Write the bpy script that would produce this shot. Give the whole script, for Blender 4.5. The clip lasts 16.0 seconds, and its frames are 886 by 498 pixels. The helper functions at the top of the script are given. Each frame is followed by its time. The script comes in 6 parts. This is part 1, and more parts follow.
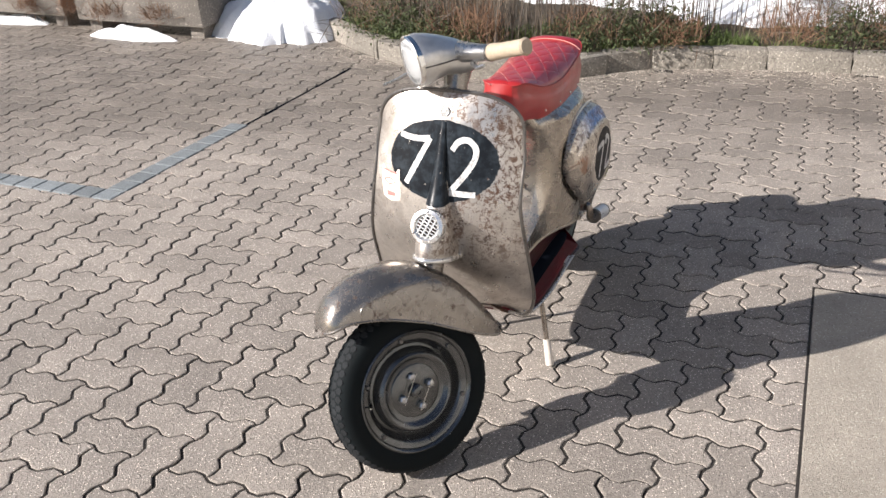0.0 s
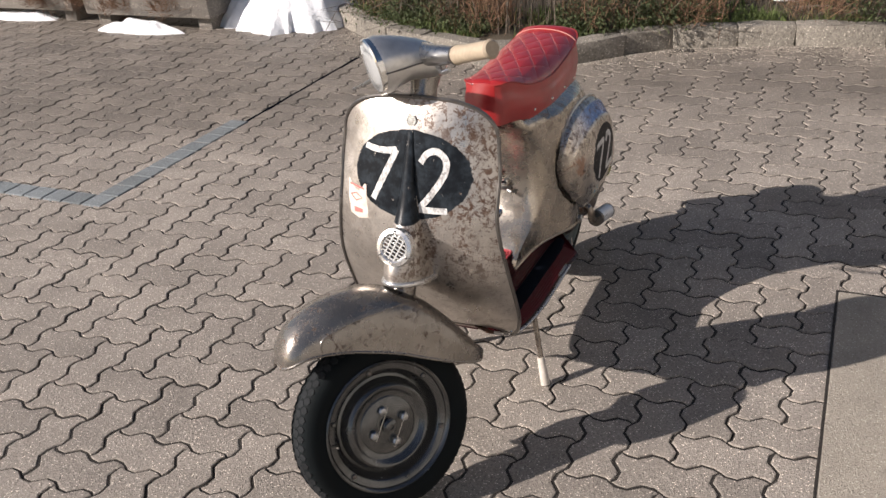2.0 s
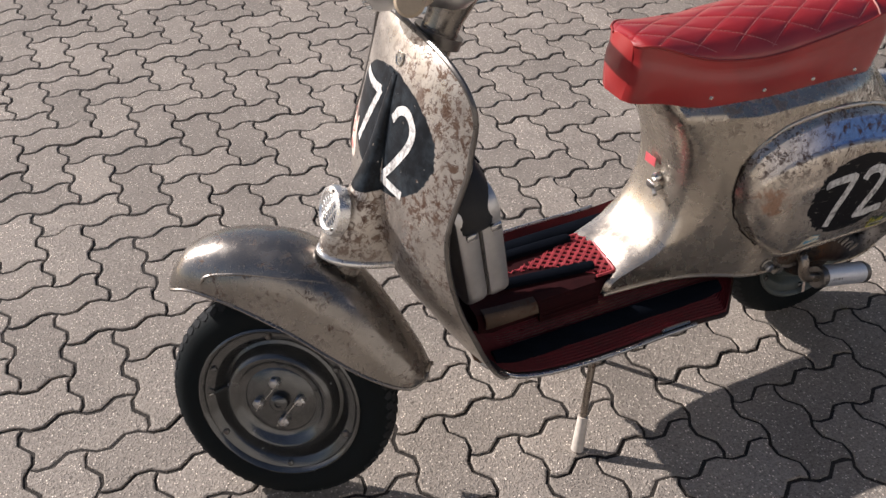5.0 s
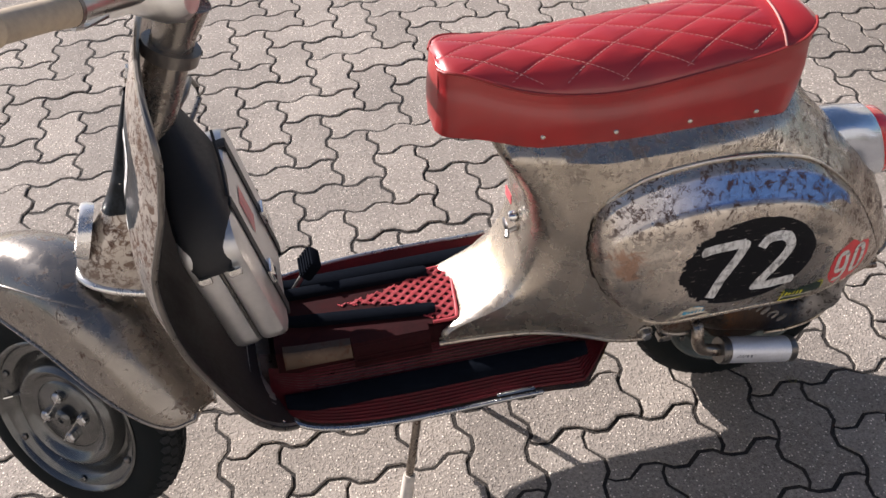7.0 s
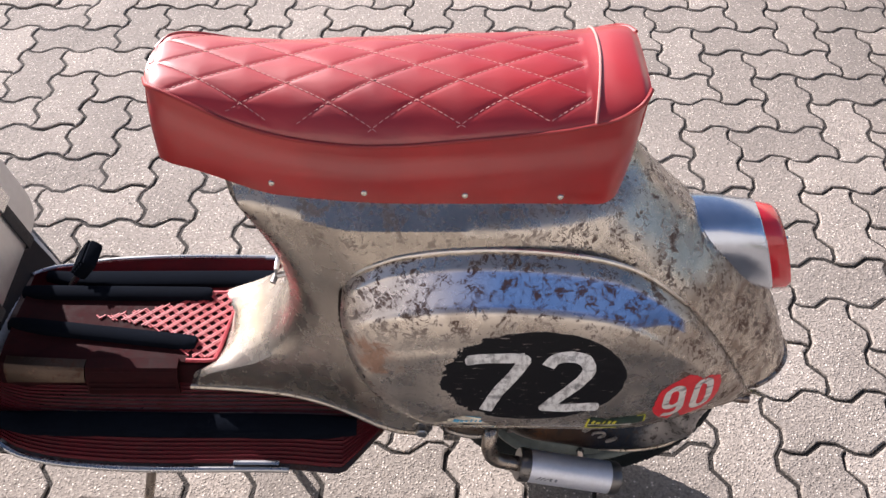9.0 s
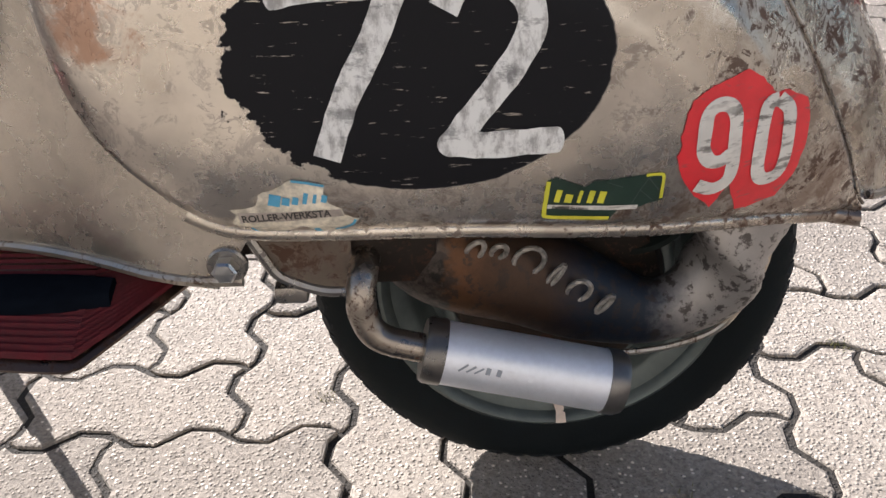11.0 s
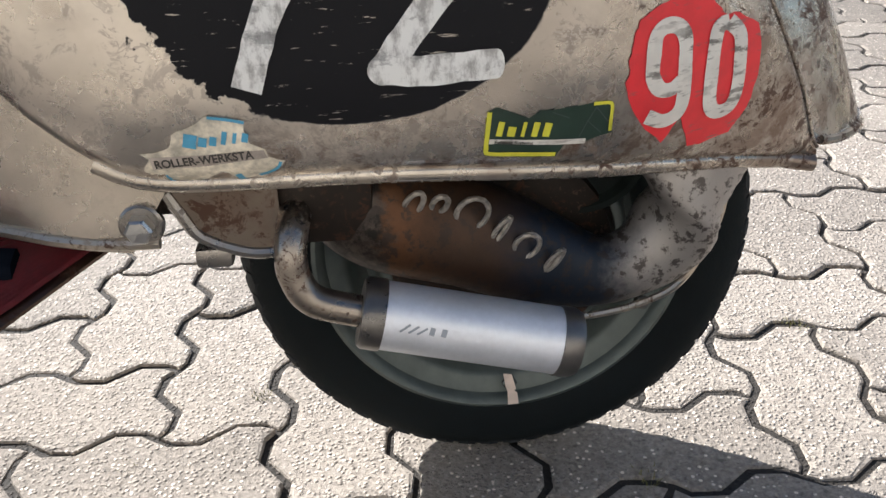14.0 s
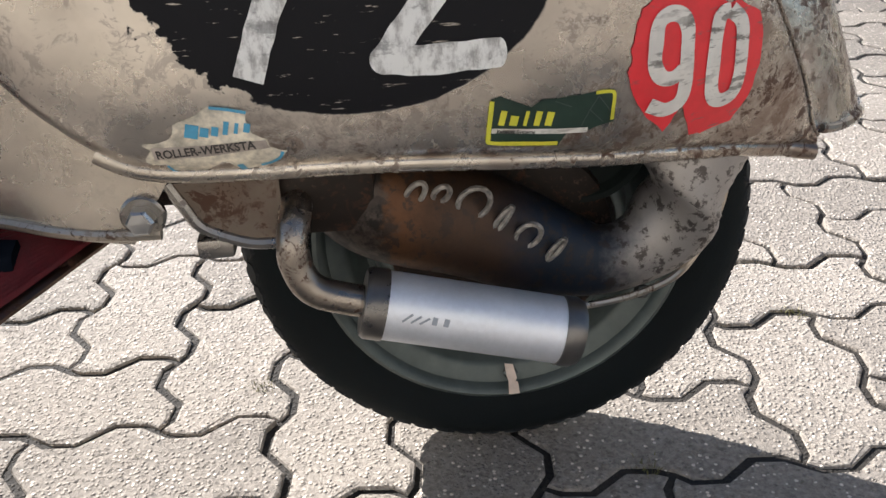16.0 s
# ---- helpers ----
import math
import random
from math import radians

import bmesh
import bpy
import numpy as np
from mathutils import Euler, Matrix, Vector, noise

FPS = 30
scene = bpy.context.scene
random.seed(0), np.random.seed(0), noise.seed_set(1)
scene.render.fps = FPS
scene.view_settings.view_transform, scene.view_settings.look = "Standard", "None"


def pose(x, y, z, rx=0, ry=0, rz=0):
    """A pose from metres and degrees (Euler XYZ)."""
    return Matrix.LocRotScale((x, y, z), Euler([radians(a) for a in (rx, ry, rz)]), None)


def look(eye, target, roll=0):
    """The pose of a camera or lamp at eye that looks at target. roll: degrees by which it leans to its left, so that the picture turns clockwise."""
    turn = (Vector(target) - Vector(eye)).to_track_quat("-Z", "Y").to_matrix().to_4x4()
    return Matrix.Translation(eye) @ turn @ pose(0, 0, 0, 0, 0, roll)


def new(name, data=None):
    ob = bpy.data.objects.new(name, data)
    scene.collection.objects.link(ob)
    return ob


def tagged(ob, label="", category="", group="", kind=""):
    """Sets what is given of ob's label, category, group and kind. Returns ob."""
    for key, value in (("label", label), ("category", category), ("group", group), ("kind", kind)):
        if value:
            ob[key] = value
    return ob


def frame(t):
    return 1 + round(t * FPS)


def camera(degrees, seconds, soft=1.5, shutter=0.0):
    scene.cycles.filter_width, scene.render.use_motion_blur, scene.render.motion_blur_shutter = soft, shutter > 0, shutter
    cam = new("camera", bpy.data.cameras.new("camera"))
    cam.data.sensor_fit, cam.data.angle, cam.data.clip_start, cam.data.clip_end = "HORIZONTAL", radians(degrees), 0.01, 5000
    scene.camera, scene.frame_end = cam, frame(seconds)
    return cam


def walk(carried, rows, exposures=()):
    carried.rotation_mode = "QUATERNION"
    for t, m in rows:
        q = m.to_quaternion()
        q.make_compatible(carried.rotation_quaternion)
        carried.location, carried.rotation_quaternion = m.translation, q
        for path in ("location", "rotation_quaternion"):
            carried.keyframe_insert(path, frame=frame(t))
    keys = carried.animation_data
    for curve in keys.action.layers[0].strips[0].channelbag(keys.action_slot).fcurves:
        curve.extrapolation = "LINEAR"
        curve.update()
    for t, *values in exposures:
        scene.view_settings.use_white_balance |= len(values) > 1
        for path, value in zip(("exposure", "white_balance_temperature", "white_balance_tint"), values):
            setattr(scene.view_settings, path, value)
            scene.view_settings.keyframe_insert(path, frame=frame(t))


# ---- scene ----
cam = camera(51.4, 16.0)
PATH = [
    (0, (-1.609, -0.756, 1.421), (0.056, -0.067, 0.554), -1.5),
    (0.5, (-1.606, -0.749, 1.423), (0.059, -0.067, 0.549), -1.8),
    (1, (-1.598, -0.742, 1.418), (0.065, -0.066, 0.537), -2.4),
    (1.5, (-1.523, -0.752, 1.409), (0.132, -0.08, 0.509), -3.4),
    (2, (-1.36, -0.813, 1.417), (0.251, -0.051, 0.51), -4.0),
    (2.5, (-1.216, -0.843, 1.4), (0.356, -0.035, 0.463), -4.6),
    (3, (-0.998, -0.853, 1.388), (0.55, -0.031, 0.424), -4.2),
    (3.5, (-0.796, -0.9, 1.391), (0.706, -0.01, 0.415), -4.6),
    (4, (-0.583, -1.016, 1.379), (0.685, 0.129, 0.339), -0.8),
    (4.2, (-0.512, -1.056, 1.382), (0.583, 0.195, 0.27), -0.6),
    (6.3, (0.226, -1.162, 1.402), (0.686, 0.32, 0.14), 0.0),
    (6.5, (0.293, -1.157, 1.4), (0.689, 0.331, 0.123), -1.3),
    (7, (0.434, -1.104, 1.384), (0.723, 0.378, 0.072), -3.2),
    (7.5, (0.583, -1.007, 1.377), (0.8, 0.446, 0.02), -2.0),
    (8, (0.722, -0.957, 1.372), (0.849, 0.476, -0.018), -2.2),
    (8.5, (0.914, -0.908, 1.352), (0.948, 0.491, -0.077), -1.0),
    (9, (0.973, -0.863, 1.317), (0.973, 0.562, -0.086), 0.2),
    (9.5, (1.019, -0.813, 1.199), (0.98, 0.641, -0.173), 0.0),
    (10, (1.062, -0.74, 0.924), (1.009, 0.804, -0.345), -0.2),
    (10.2, (1.071, -0.713, 0.815), (1.01, 0.881, -0.391), -0.9),
    (12.3, (1.102, -0.681, 0.533), (1.185, 1.117, -0.34), -2.2),
    (12.5, (1.102, -0.68, 0.532), (1.187, 1.112, -0.352), -2.2),
    (13, (1.1, -0.68, 0.528), (1.199, 1.102, -0.375), -2.0),
    (13.5, (1.097, -0.678, 0.525), (1.208, 1.098, -0.388), -1.9),
    (14, (1.096, -0.677, 0.526), (1.215, 1.096, -0.393), -1.8),
    (14.5, (1.096, -0.678, 0.526), (1.214, 1.094, -0.395), -2.0),
    (15, (1.096, -0.679, 0.526), (1.215, 1.09, -0.398), -1.9),
    (15.5, (1.095, -0.679, 0.525), (1.219, 1.088, -0.403), -1.9),
    (16, (1.092, -0.677, 0.525), (1.219, 1.086, -0.41), -1.9),
]
walk(cam, [(t, look(eye, target, roll)) for t, eye, target, roll in PATH],
     exposures=[(0, 0.92, 6250, 12), (0.5, 0.84, 6300, 13), (1.0, 0.69, 6400, 14), (2.0, 0.45, 6500, 14), (3.5, 0.38, 6500, 15), (4.2, 0.39, 6450, 15), (6.3, 0.80, 6300, 15),
                (8, 1.12, 6300, 17), (9, 1.24, 6200, 18), (10.2, 1.38, 6250, 16), (12.3, 1.60, 6050, 8), (16, 1.50, 6100, 9)])

# ---- light: clear winter sky, low sun from ahead and right of the scooter ----
SUN_FROM = Vector((-0.65, 0.76, 0.55)).normalized()
world = bpy.data.worlds.new("sky")
scene.world = world
world.use_nodes = True
wn = world.node_tree.nodes
sky = wn.new("ShaderNodeTexSky")
sky.sky_type = "NISHITA"
sky.sun_disc = False
sky.sun_elevation = math.asin(SUN_FROM.z)
sky.sun_rotation = math.atan2(SUN_FROM.x, SUN_FROM.y)
sky.altitude = 600
sky.dust_density = 2.2
world.node_tree.links.new(sky.outputs[0], wn["Background"].inputs[0])
wn["Background"].inputs[1].default_value = 0.057
sun_data = bpy.data.lights.new("sun", "SUN")
sun_data.energy = 5.0
sun_data.angle = radians(0.55)
sun_data.color = (1.0, 0.932, 0.855)
sun = new("sun", sun_data)
sun.matrix_world = look(SUN_FROM * 20, (0, 0, 0))


# ---- materials ----
class Mat:
    """A node material, with short calls for its nodes."""

    def __init__(self, name):
        self.m = bpy.data.materials.new(name)
        self.m.use_nodes = True
        self.t = self.m.node_tree
        self.b = self.t.nodes["Principled BSDF"]
        self.co = self.t.nodes.new("ShaderNodeTexCoord").outputs["Object"]

    def node(self, kind, **ins):
        n = self.t.nodes.new(kind)
        for k, v in ins.items():
            self.put(n.inputs[k.replace("_", " ")], v)
        return n

    def put(self, sock, v):
        if isinstance(v, bpy.types.NodeSocket):
            self.t.links.new(v, sock)
        else:
            sock.default_value = v

    def noise(self, scale, detail=4, rough=0.6, co=None, distort=0.0):
        n = self.node("ShaderNodeTexNoise", Scale=scale, Detail=detail, Roughness=rough, Distortion=distort)
        self.put(n.inputs["Vector"], co or self.co)
        return n.outputs["Fac"]

    def ramp(self, fac, a, b, lo=0.0, hi=1.0):
        n = self.t.nodes.new("ShaderNodeMapRange")
        n.interpolation_type = "SMOOTHSTEP"
        for i, v in zip((0, 1, 2, 3, 4), (fac, a, b, lo, hi)):
            self.put(n.inputs[i], v)
        return n.outputs[0]

    def mix(self, fac, a, b):
        n = self.t.nodes.new("ShaderNodeMix")
        n.data_type = "RGBA"
        self.put(n.inputs[0], fac)
        for sock, v in ((n.inputs[6], a), (n.inputs[7], b)):
            self.put(sock, (*v, 1) if isinstance(v, tuple) and len(v) == 3 else v)
        return n.outputs[2]

    def math(self, op, a, b=0.0, c=None):
        n = self.t.nodes.new("ShaderNodeMath")
        n.operation = op
        self.put(n.inputs[0], a)
        self.put(n.inputs[1], b)
        if c is not None:
            self.put(n.inputs[2], c)
        return n.outputs[0]

    def xyz(self):
        n = self.node("ShaderNodeSeparateXYZ", Vector=self.co)
        return n.outputs[0], n.outputs[1], n.outputs[2]

    def scaled(self, sx, sy, sz):
        n = self.node("ShaderNodeMapping", Vector=self.co)
        n.inputs["Scale"].default_value = (sx, sy, sz)
        return n.outputs[0]

    def bump(self, height, strength=0.3, dist=0.002):
        n = self.node("ShaderNodeBump", Height=height, Strength=strength, Distance=dist)
        self.put(self.b.inputs["Normal"], n.outputs[0])

    def done(self, color, rough, metal=0.0, spec=None, coat=0.0):
        self.put(self.b.inputs["Base Color"], (*color, 1) if isinstance(color, tuple) and len(color) == 3 else color)
        self.put(self.b.inputs["Roughness"], rough)
        self.put(self.b.inputs["Metallic"], metal)
        if spec is not None:
            self.put(self.b.inputs["Specular IOR Level"], spec)
        if coat:
            self.put(self.b.inputs["Coat Weight"], coat)
            self.put(self.b.inputs["Coat Roughness"], 0.15)
        return self.m


def simple(name, color, rough, metal=0.0, grain=60, vary=0.18, relief=0.0, coat=0.0, spec=None):
    """A worn plain surface: two scales of tone, a little relief."""
    s = Mat(name)
    f = s.math("ADD", s.math("MULTIPLY", s.noise(grain), 0.5), s.math("MULTIPLY", s.noise(grain / 7), 0.5))
    dark = tuple(c * (1 - vary) for c in color)
    light = tuple(min(1, c * (1 + vary)) for c in color)
    col = s.mix(s.ramp(f, 0.3, 0.7), dark, light)
    if relief:
        s.bump(s.noise(grain * 3), relief)
    return s.done(col, s.ramp(f, 0.3, 0.7, rough * 0.85, min(1, rough * 1.2)), metal, spec, coat=coat)


def bare_steel(name, rust=0.5, paint=None, band=None, patch=None, tone=(0.49, 0.43, 0.355), polish=0.0, side=None, shine=0.92, rear=False, clean=False):
    """Bare lacquered steel with brown rust pits. paint: an ellipse (axis, c1, c2, r1, r2) of worn black paint;
    band: z limits of a sky reflection painted in as a blue stripe; patch: an orange rust stain (x, z, radius)."""
    s = Mat(name)
    x, y, z = s.xyz()
    big, mid, fine = s.noise(9, 5, 0.6), s.noise(42, 6, 0.7, distort=0.6), s.noise(190, 5, 0.7)
    base = s.mix(s.ramp(big, 0.3, 0.7), tuple(c * 0.82 for c in tone), tuple(min(1, c * 1.15) for c in tone))
    worm = s.math("ABSOLUTE", s.math("SUBTRACT", s.noise(38, 4, 0.62, distort=1.6), 0.5))
    pits = s.math("MULTIPLY", s.ramp(worm, 0.030 + 0.022 * rust, 0.012 + 0.010 * rust), s.ramp(mid, 0.50, 0.60))
    pits = s.math("MULTIPLY", pits, s.ramp(s.noise(11, 3, 0.6), 0.58 - 0.30 * rust, 0.68 - 0.30 * rust))
    pits = s.math("MAXIMUM", pits, s.math("MULTIPLY", s.ramp(mid, 0.64 - 0.05 * rust, 0.69 - 0.05 * rust), s.ramp(fine, 0.40, 0.52)))
    if band or clean:
        thread = s.math("ABSOLUTE", s.math("SUBTRACT", s.noise(52, 3, 0.55, distort=2.4), 0.5))
        curl = s.math("MULTIPLY", s.ramp(thread, 0.036, 0.026), s.ramp(s.noise(46, 4, 0.6), 0.52, 0.56))
        curl = s.math("MULTIPLY", curl, s.ramp(s.noise(9, 3, 0.6), 0.47, 0.56))
        pits = s.math("MAXIMUM", pits, curl)
    blot = s.math("MULTIPLY", s.ramp(s.noise(85, 5, 0.74, distort=0.5), 0.545, 0.585), s.ramp(s.noise(17, 4, 0.62), (0.585 if band or clean else 0.555) - 0.055 * rust, 0.625 - 0.055 * rust))
    pits = s.math("MAXIMUM", pits, s.math("MULTIPLY", blot, min(1.0, 0.95 * rust)))
    stain = s.math("MULTIPLY", s.ramp(s.noise(16, 5, 0.65), 0.5, 0.75), 0.36 * rust)
    specks = s.math("MULTIPLY", s.ramp(s.noise(230, 3, 0.6), 0.60, 0.66), s.ramp(s.noise(19, 4, 0.65), 0.48, 0.60))
    stain = s.math("MAXIMUM", stain, s.math("MULTIPLY", specks, (0.34 if band or clean else 0.62) * min(1.0, rust)))
    if side:
        more = s.math("MULTIPLY", s.ramp(y, *side), s.ramp(z, 0.40, 0.56, 0.25, 1.0))
        blots = s.math("MULTIPLY", s.ramp(s.noise(58, 6, 0.74, distort=0.6), 0.49, 0.57), s.ramp(s.noise(10, 4), 0.34, 0.52))
        stain = s.math("MAXIMUM", stain, s.math("MULTIPLY", s.math("MULTIPLY", blots, more), 0.95))
        pits = s.math("MULTIPLY", pits, more)
    if clean:
        keep = s.math("MAXIMUM", s.ramp(x, 0.92, 1.18, 0.10, 1.0), s.ramp(z, 0.55, 0.61, 0.05, 0.6))
        pits = s.math("MULTIPLY", pits, keep)
        stain = s.math("MULTIPLY", stain, s.math("MAXIMUM", keep, 0.4))
    if band:
        calm = s.math("MAXIMUM", s.ramp(z, 0.485, 0.535, 0.34, 1.0), s.ramp(x, 1.15, 1.26, 0.10, 0.9))
        pits = s.math("MULTIPLY", pits, calm)
        stain = s.math("MULTIPLY", stain, calm)
        low = s.math("MULTIPLY", s.ramp(s.noise(30, 6, 0.76, distort=0.5), 0.46, 0.60), s.math("MULTIPLY", s.ramp(z, 0.375, 0.325), s.ramp(x, 0.97, 1.02)))
        stain = s.math("MAXIMUM", stain, s.math("MULTIPLY", low, 0.85))
        # Tone deepens rearward: tarnish, plus a stand-in for the front's brighter glare
        base = s.mix(s.math("MULTIPLY", s.ramp(s.noise(7, 3, 0.5, distort=0.3), 0.30, 0.72, 0.1, 0.75), s.ramp(x, 0.99, 1.14)), base, tuple(c * 0.55 for c in tone))
    if rear:
        dirt = s.math("MULTIPLY", s.ramp(s.noise(24, 6, 0.75, distort=0.4), 0.40, 0.62), s.ramp(x, 1.16, 1.36))
        stain = s.math("MAXIMUM", stain, s.math("MULTIPLY", dirt, 0.72))
    metal = s.math("SUBTRACT", shine, s.math("MULTIPLY", stain, 0.25))
    col = s.mix(stain, base, (0.148, 0.092, 0.066))
    rough = s.ramp(s.noise(30), 0.3, 0.7, 0.27 + polish, 0.40 + polish)
    if patch:
        px, pz, pr = patch
        d = s.math("SQRT", s.math("ADD", s.math("POWER", s.math("SUBTRACT", x, px), 2.0), s.math("POWER", s.math("SUBTRACT", z, pz), 2.0)))
        m = s.math("MULTIPLY", s.ramp(s.math("ADD", d, s.math("MULTIPLY", s.math("SUBTRACT", mid, 0.5), 0.11)), pr, pr * 0.35), 0.70)
        col = s.mix(m, col, (0.30, 0.115, 0.04))
        metal = s.math("SUBTRACT", metal, s.math("MULTIPLY", m, 0.6))
    if band:
        # Blue colour paints in the sky reflected by the panel's upper bevel, fainter forward
        bm_ = s.node("ShaderNodeAttribute")
        bm_.attribute_name = "band"
        f = s.math("MULTIPLY", bm_.outputs["Fac"], s.ramp(s.noise(70, 5, 0.7), 0.18, 0.28))
        f = s.math("MULTIPLY", f, s.ramp(x, 0.90, 1.05, 0.20, 0.93))
        col = s.mix(f, col, (0.070, 0.180, 0.46))
        metal = s.math("MULTIPLY", metal, s.math("SUBTRACT", 1.0, s.math("MULTIPLY", f, 0.40)))
        rough = s.math("SUBTRACT", rough, s.math("MULTIPLY", f, 0.04))
    col = s.mix(s.math("MULTIPLY", pits, 0.92), col, (0.070, 0.034, 0.021))
    metal = s.math("MULTIPLY", metal, s.math("SUBTRACT", 1.0, s.math("MULTIPLY", pits, 0.85)))
    rough = s.math("ADD", rough, s.math("MULTIPLY", pits, 0.35))
    if paint:
        axis, c1, c2, r1, r2 = paint
        a = s.math("DIVIDE", s.math("SUBTRACT", y if axis == "y" else x, c1), r1)
        b = s.math("DIVIDE", s.math("SUBTRACT", z, c2), r2)
        d = s.math("SQRT", s.math("ADD", s.math("MULTIPLY", a, a), s.math("MULTIPLY", b, b)))
        loose = s.ramp(y if axis == "y" else x, c1 - 0.2 * r1, c1 - 0.75 * r1, 0.06, 0.42 if axis == "x" else 0.12)
        ragged = s.math("ADD", d, s.math("MULTIPLY", s.math("SUBTRACT", s.noise(48, 4, 0.6), 0.46), loose))
        inside = s.ramp(ragged, 1.0, 0.985)
        streak = s.noise(1, 5, 0.68, co=s.scaled(*((36, 36, 330) if axis == "x" else (30, 120, 60))))
        chips = s.ramp(streak, 0.635, 0.665) if axis == "x" else s.ramp(s.noise(75, 5, 0.7), 0.66, 0.70)
        inside = s.math("MULTIPLY", inside, s.math("SUBTRACT", 1.0, s.math("MULTIPLY", chips, 0.8)))
        col = s.mix(inside, col, s.mix(s.ramp(s.noise(34, 5, 0.7), 0.4, 0.7), (0.010, 0.012, 0.015), (0.030, 0.038, 0.046)) if axis == "y" else (0.010, 0.010, 0.012))
        metal = s.math("MULTIPLY", metal, s.math("SUBTRACT", 1.0, inside))
        rough = s.mix(inside, rough, (0.30, 0.30, 0.30) if axis == "y" else (0.5, 0.5, 0.5))
    s.bump(s.math("SUBTRACT", s.noise(25, 3), s.math("MULTIPLY", pits, 0.7)), 0.10, 0.003)
    return s.done(col, rough, metal, spec=0.12)


STEEL = bare_steel("bare_steel", 0.45)
STEEL_BODY = bare_steel("bare_steel_body", 0.95, polish=-0.08, shine=0.86, rear=True, clean=True, tone=(0.51, 0.46, 0.395))
STEEL_SHIELD = bare_steel("bare_steel_shield", 0.95, paint=("y", 0.0, 0.690, 0.136, 0.092), tone=(0.565, 0.528, 0.485), polish=-0.01, side=(0.06, -0.06, 0.30, 1.0), shine=0.86)
STEEL_COWL = bare_steel("bare_steel_cowl", 1.25, polish=-0.05, shine=0.90, rear=True, tone=(0.62, 0.565, 0.495), paint=("x", 1.080, 0.436, 0.1135, 0.0825), band=True, patch=(0.890, 0.464, 0.036))
STEEL_RUSTY = bare_steel("rusty_floor_steel", 1.2, tone=(0.11, 0.075, 0.06))
STEEL_FENDER = bare_steel("bare_steel_fender", 0.42, tone=(0.285, 0.264, 0.240), polish=-0.09, shine=0.86)
ALLOY = simple("polished_alloy", (0.43, 0.43, 0.43), 0.28, 1.0, 80, 0.08)
HIGHLIGHT_EDGE = simple("highlight_steel_edge", (0.66, 0.61, 0.54), 0.30, 0.9, 60, 0.25, 0.05)
HEAD_ALLOY = simple("satin_head_alloy", (0.66, 0.655, 0.64), 0.33, 0.9, 70, 0.12, 0.05)
ALLOY_BLUE = simple("brushed_alloy", (0.55, 0.60, 0.68), 0.22, 1.0, 80, 0.08)
HORN_METAL = simple("satin_chrome", (0.80, 0.79, 0.77), 0.28, 0.85, 90, 0.08)
CHROME = simple("chrome", (0.78, 0.78, 0.76), 0.10, 1.0, 90, 0.05)
SILENCER = simple("anodised_silencer", (0.71, 0.73, 0.78), 0.46, 0.65, 220, 0.07, 0.05)
RUBBER = simple("tyre_rubber", (0.007, 0.0095, 0.0105), 0.75, 0.0, 120, 0.3, 0.15, spec=0.13)
TREAD = simple("dusty_tread_rubber", (0.022, 0.024, 0.026), 0.85, 0.0, 160, 0.45, 0.2, spec=0.15)
BLACK_RUBBER = simple("black_rubber", (0.0045, 0.006, 0.0095), 1.0, 0.0, 150, 0.25, 0.05, spec=0.02)
RIM = simple("painted_rim", (0.135, 0.138, 0.137), 0.24, 0.8, 50, 0.25, 0.06)
RIM_PALE = simple("worn_grey_rim", (0.090, 0.106, 0.101), 0.42, 0.4, 60, 0.25, 0.06)
DARK = bare_steel("grimy_engine", 0.6, tone=(0.026, 0.021, 0.018), shine=0.4, polish=0.12)
PIPE_STEEL = bare_steel("exhaust_steel", 1.0, tone=(0.27, 0.235, 0.20), polish=-0.05)
TRIM = simple("dark_edge_trim", (0.16, 0.15, 0.14), 0.3, 0.8, 90, 0.2)
RED_MAT = simple("red_rubber_mat", (0.085, 0.006, 0.010), 0.55, 0.0, 140, 0.25, 0.15, spec=0.2)
RED_LATTICE = simple("red_lattice_rubber", (0.42, 0.05, 0.06), 0.5, 0.0, 140, 0.2, 0.1)
BROWN_MAT = simple("brown_rubber_flap", (0.026, 0.006, 0.007), 0.75, 0.0, 140, 0.3, 0.15, spec=0.08)
LINING = simple("black_rubber_lining", (0.016, 0.010, 0.010), 0.55, 0.0, 120, 0.3, 0.1, spec=0.25)
CORK = simple("cream_grip_rubber", (0.40, 0.325, 0.235), 0.55, 0.0, 120, 0.15, 0.1)
RED_LENS = simple("red_lens", (0.55, 0.012, 0.02), 0.12, 0.0, 120, 0.05, coat=0.6)
PIPING = simple("seat_piping", (0.30, 0.025, 0.022), 0.4, 0.0, 100, 0.1)
THREAD = simple("stitching_thread", (0.52, 0.25, 0.22), 0.8, 0.0, 100, 0.1)
RIVET = simple("rivet_metal", (0.75, 0.72, 0.65), 0.25, 1.0, 90, 0.1)


def brushed_paint():
    s = Mat("brushed_white_paint")
    f = s.noise(1, 5, 0.7, co=s.scaled(120, 120, 60))
    col = s.mix(s.ramp(f, 0.42, 0.66), (0.74, 0.74, 0.72), (0.33, 0.32, 0.31))
    col = s.mix(s.math("MULTIPLY", s.ramp(s.noise(1, 5, 0.72, co=s.scaled(48, 48, 95)), 0.54, 0.66), 0.62), col, (0.10, 0.10, 0.105))
    s.bump(f, 0.15, 0.001)
    return s.done(col, 0.5)


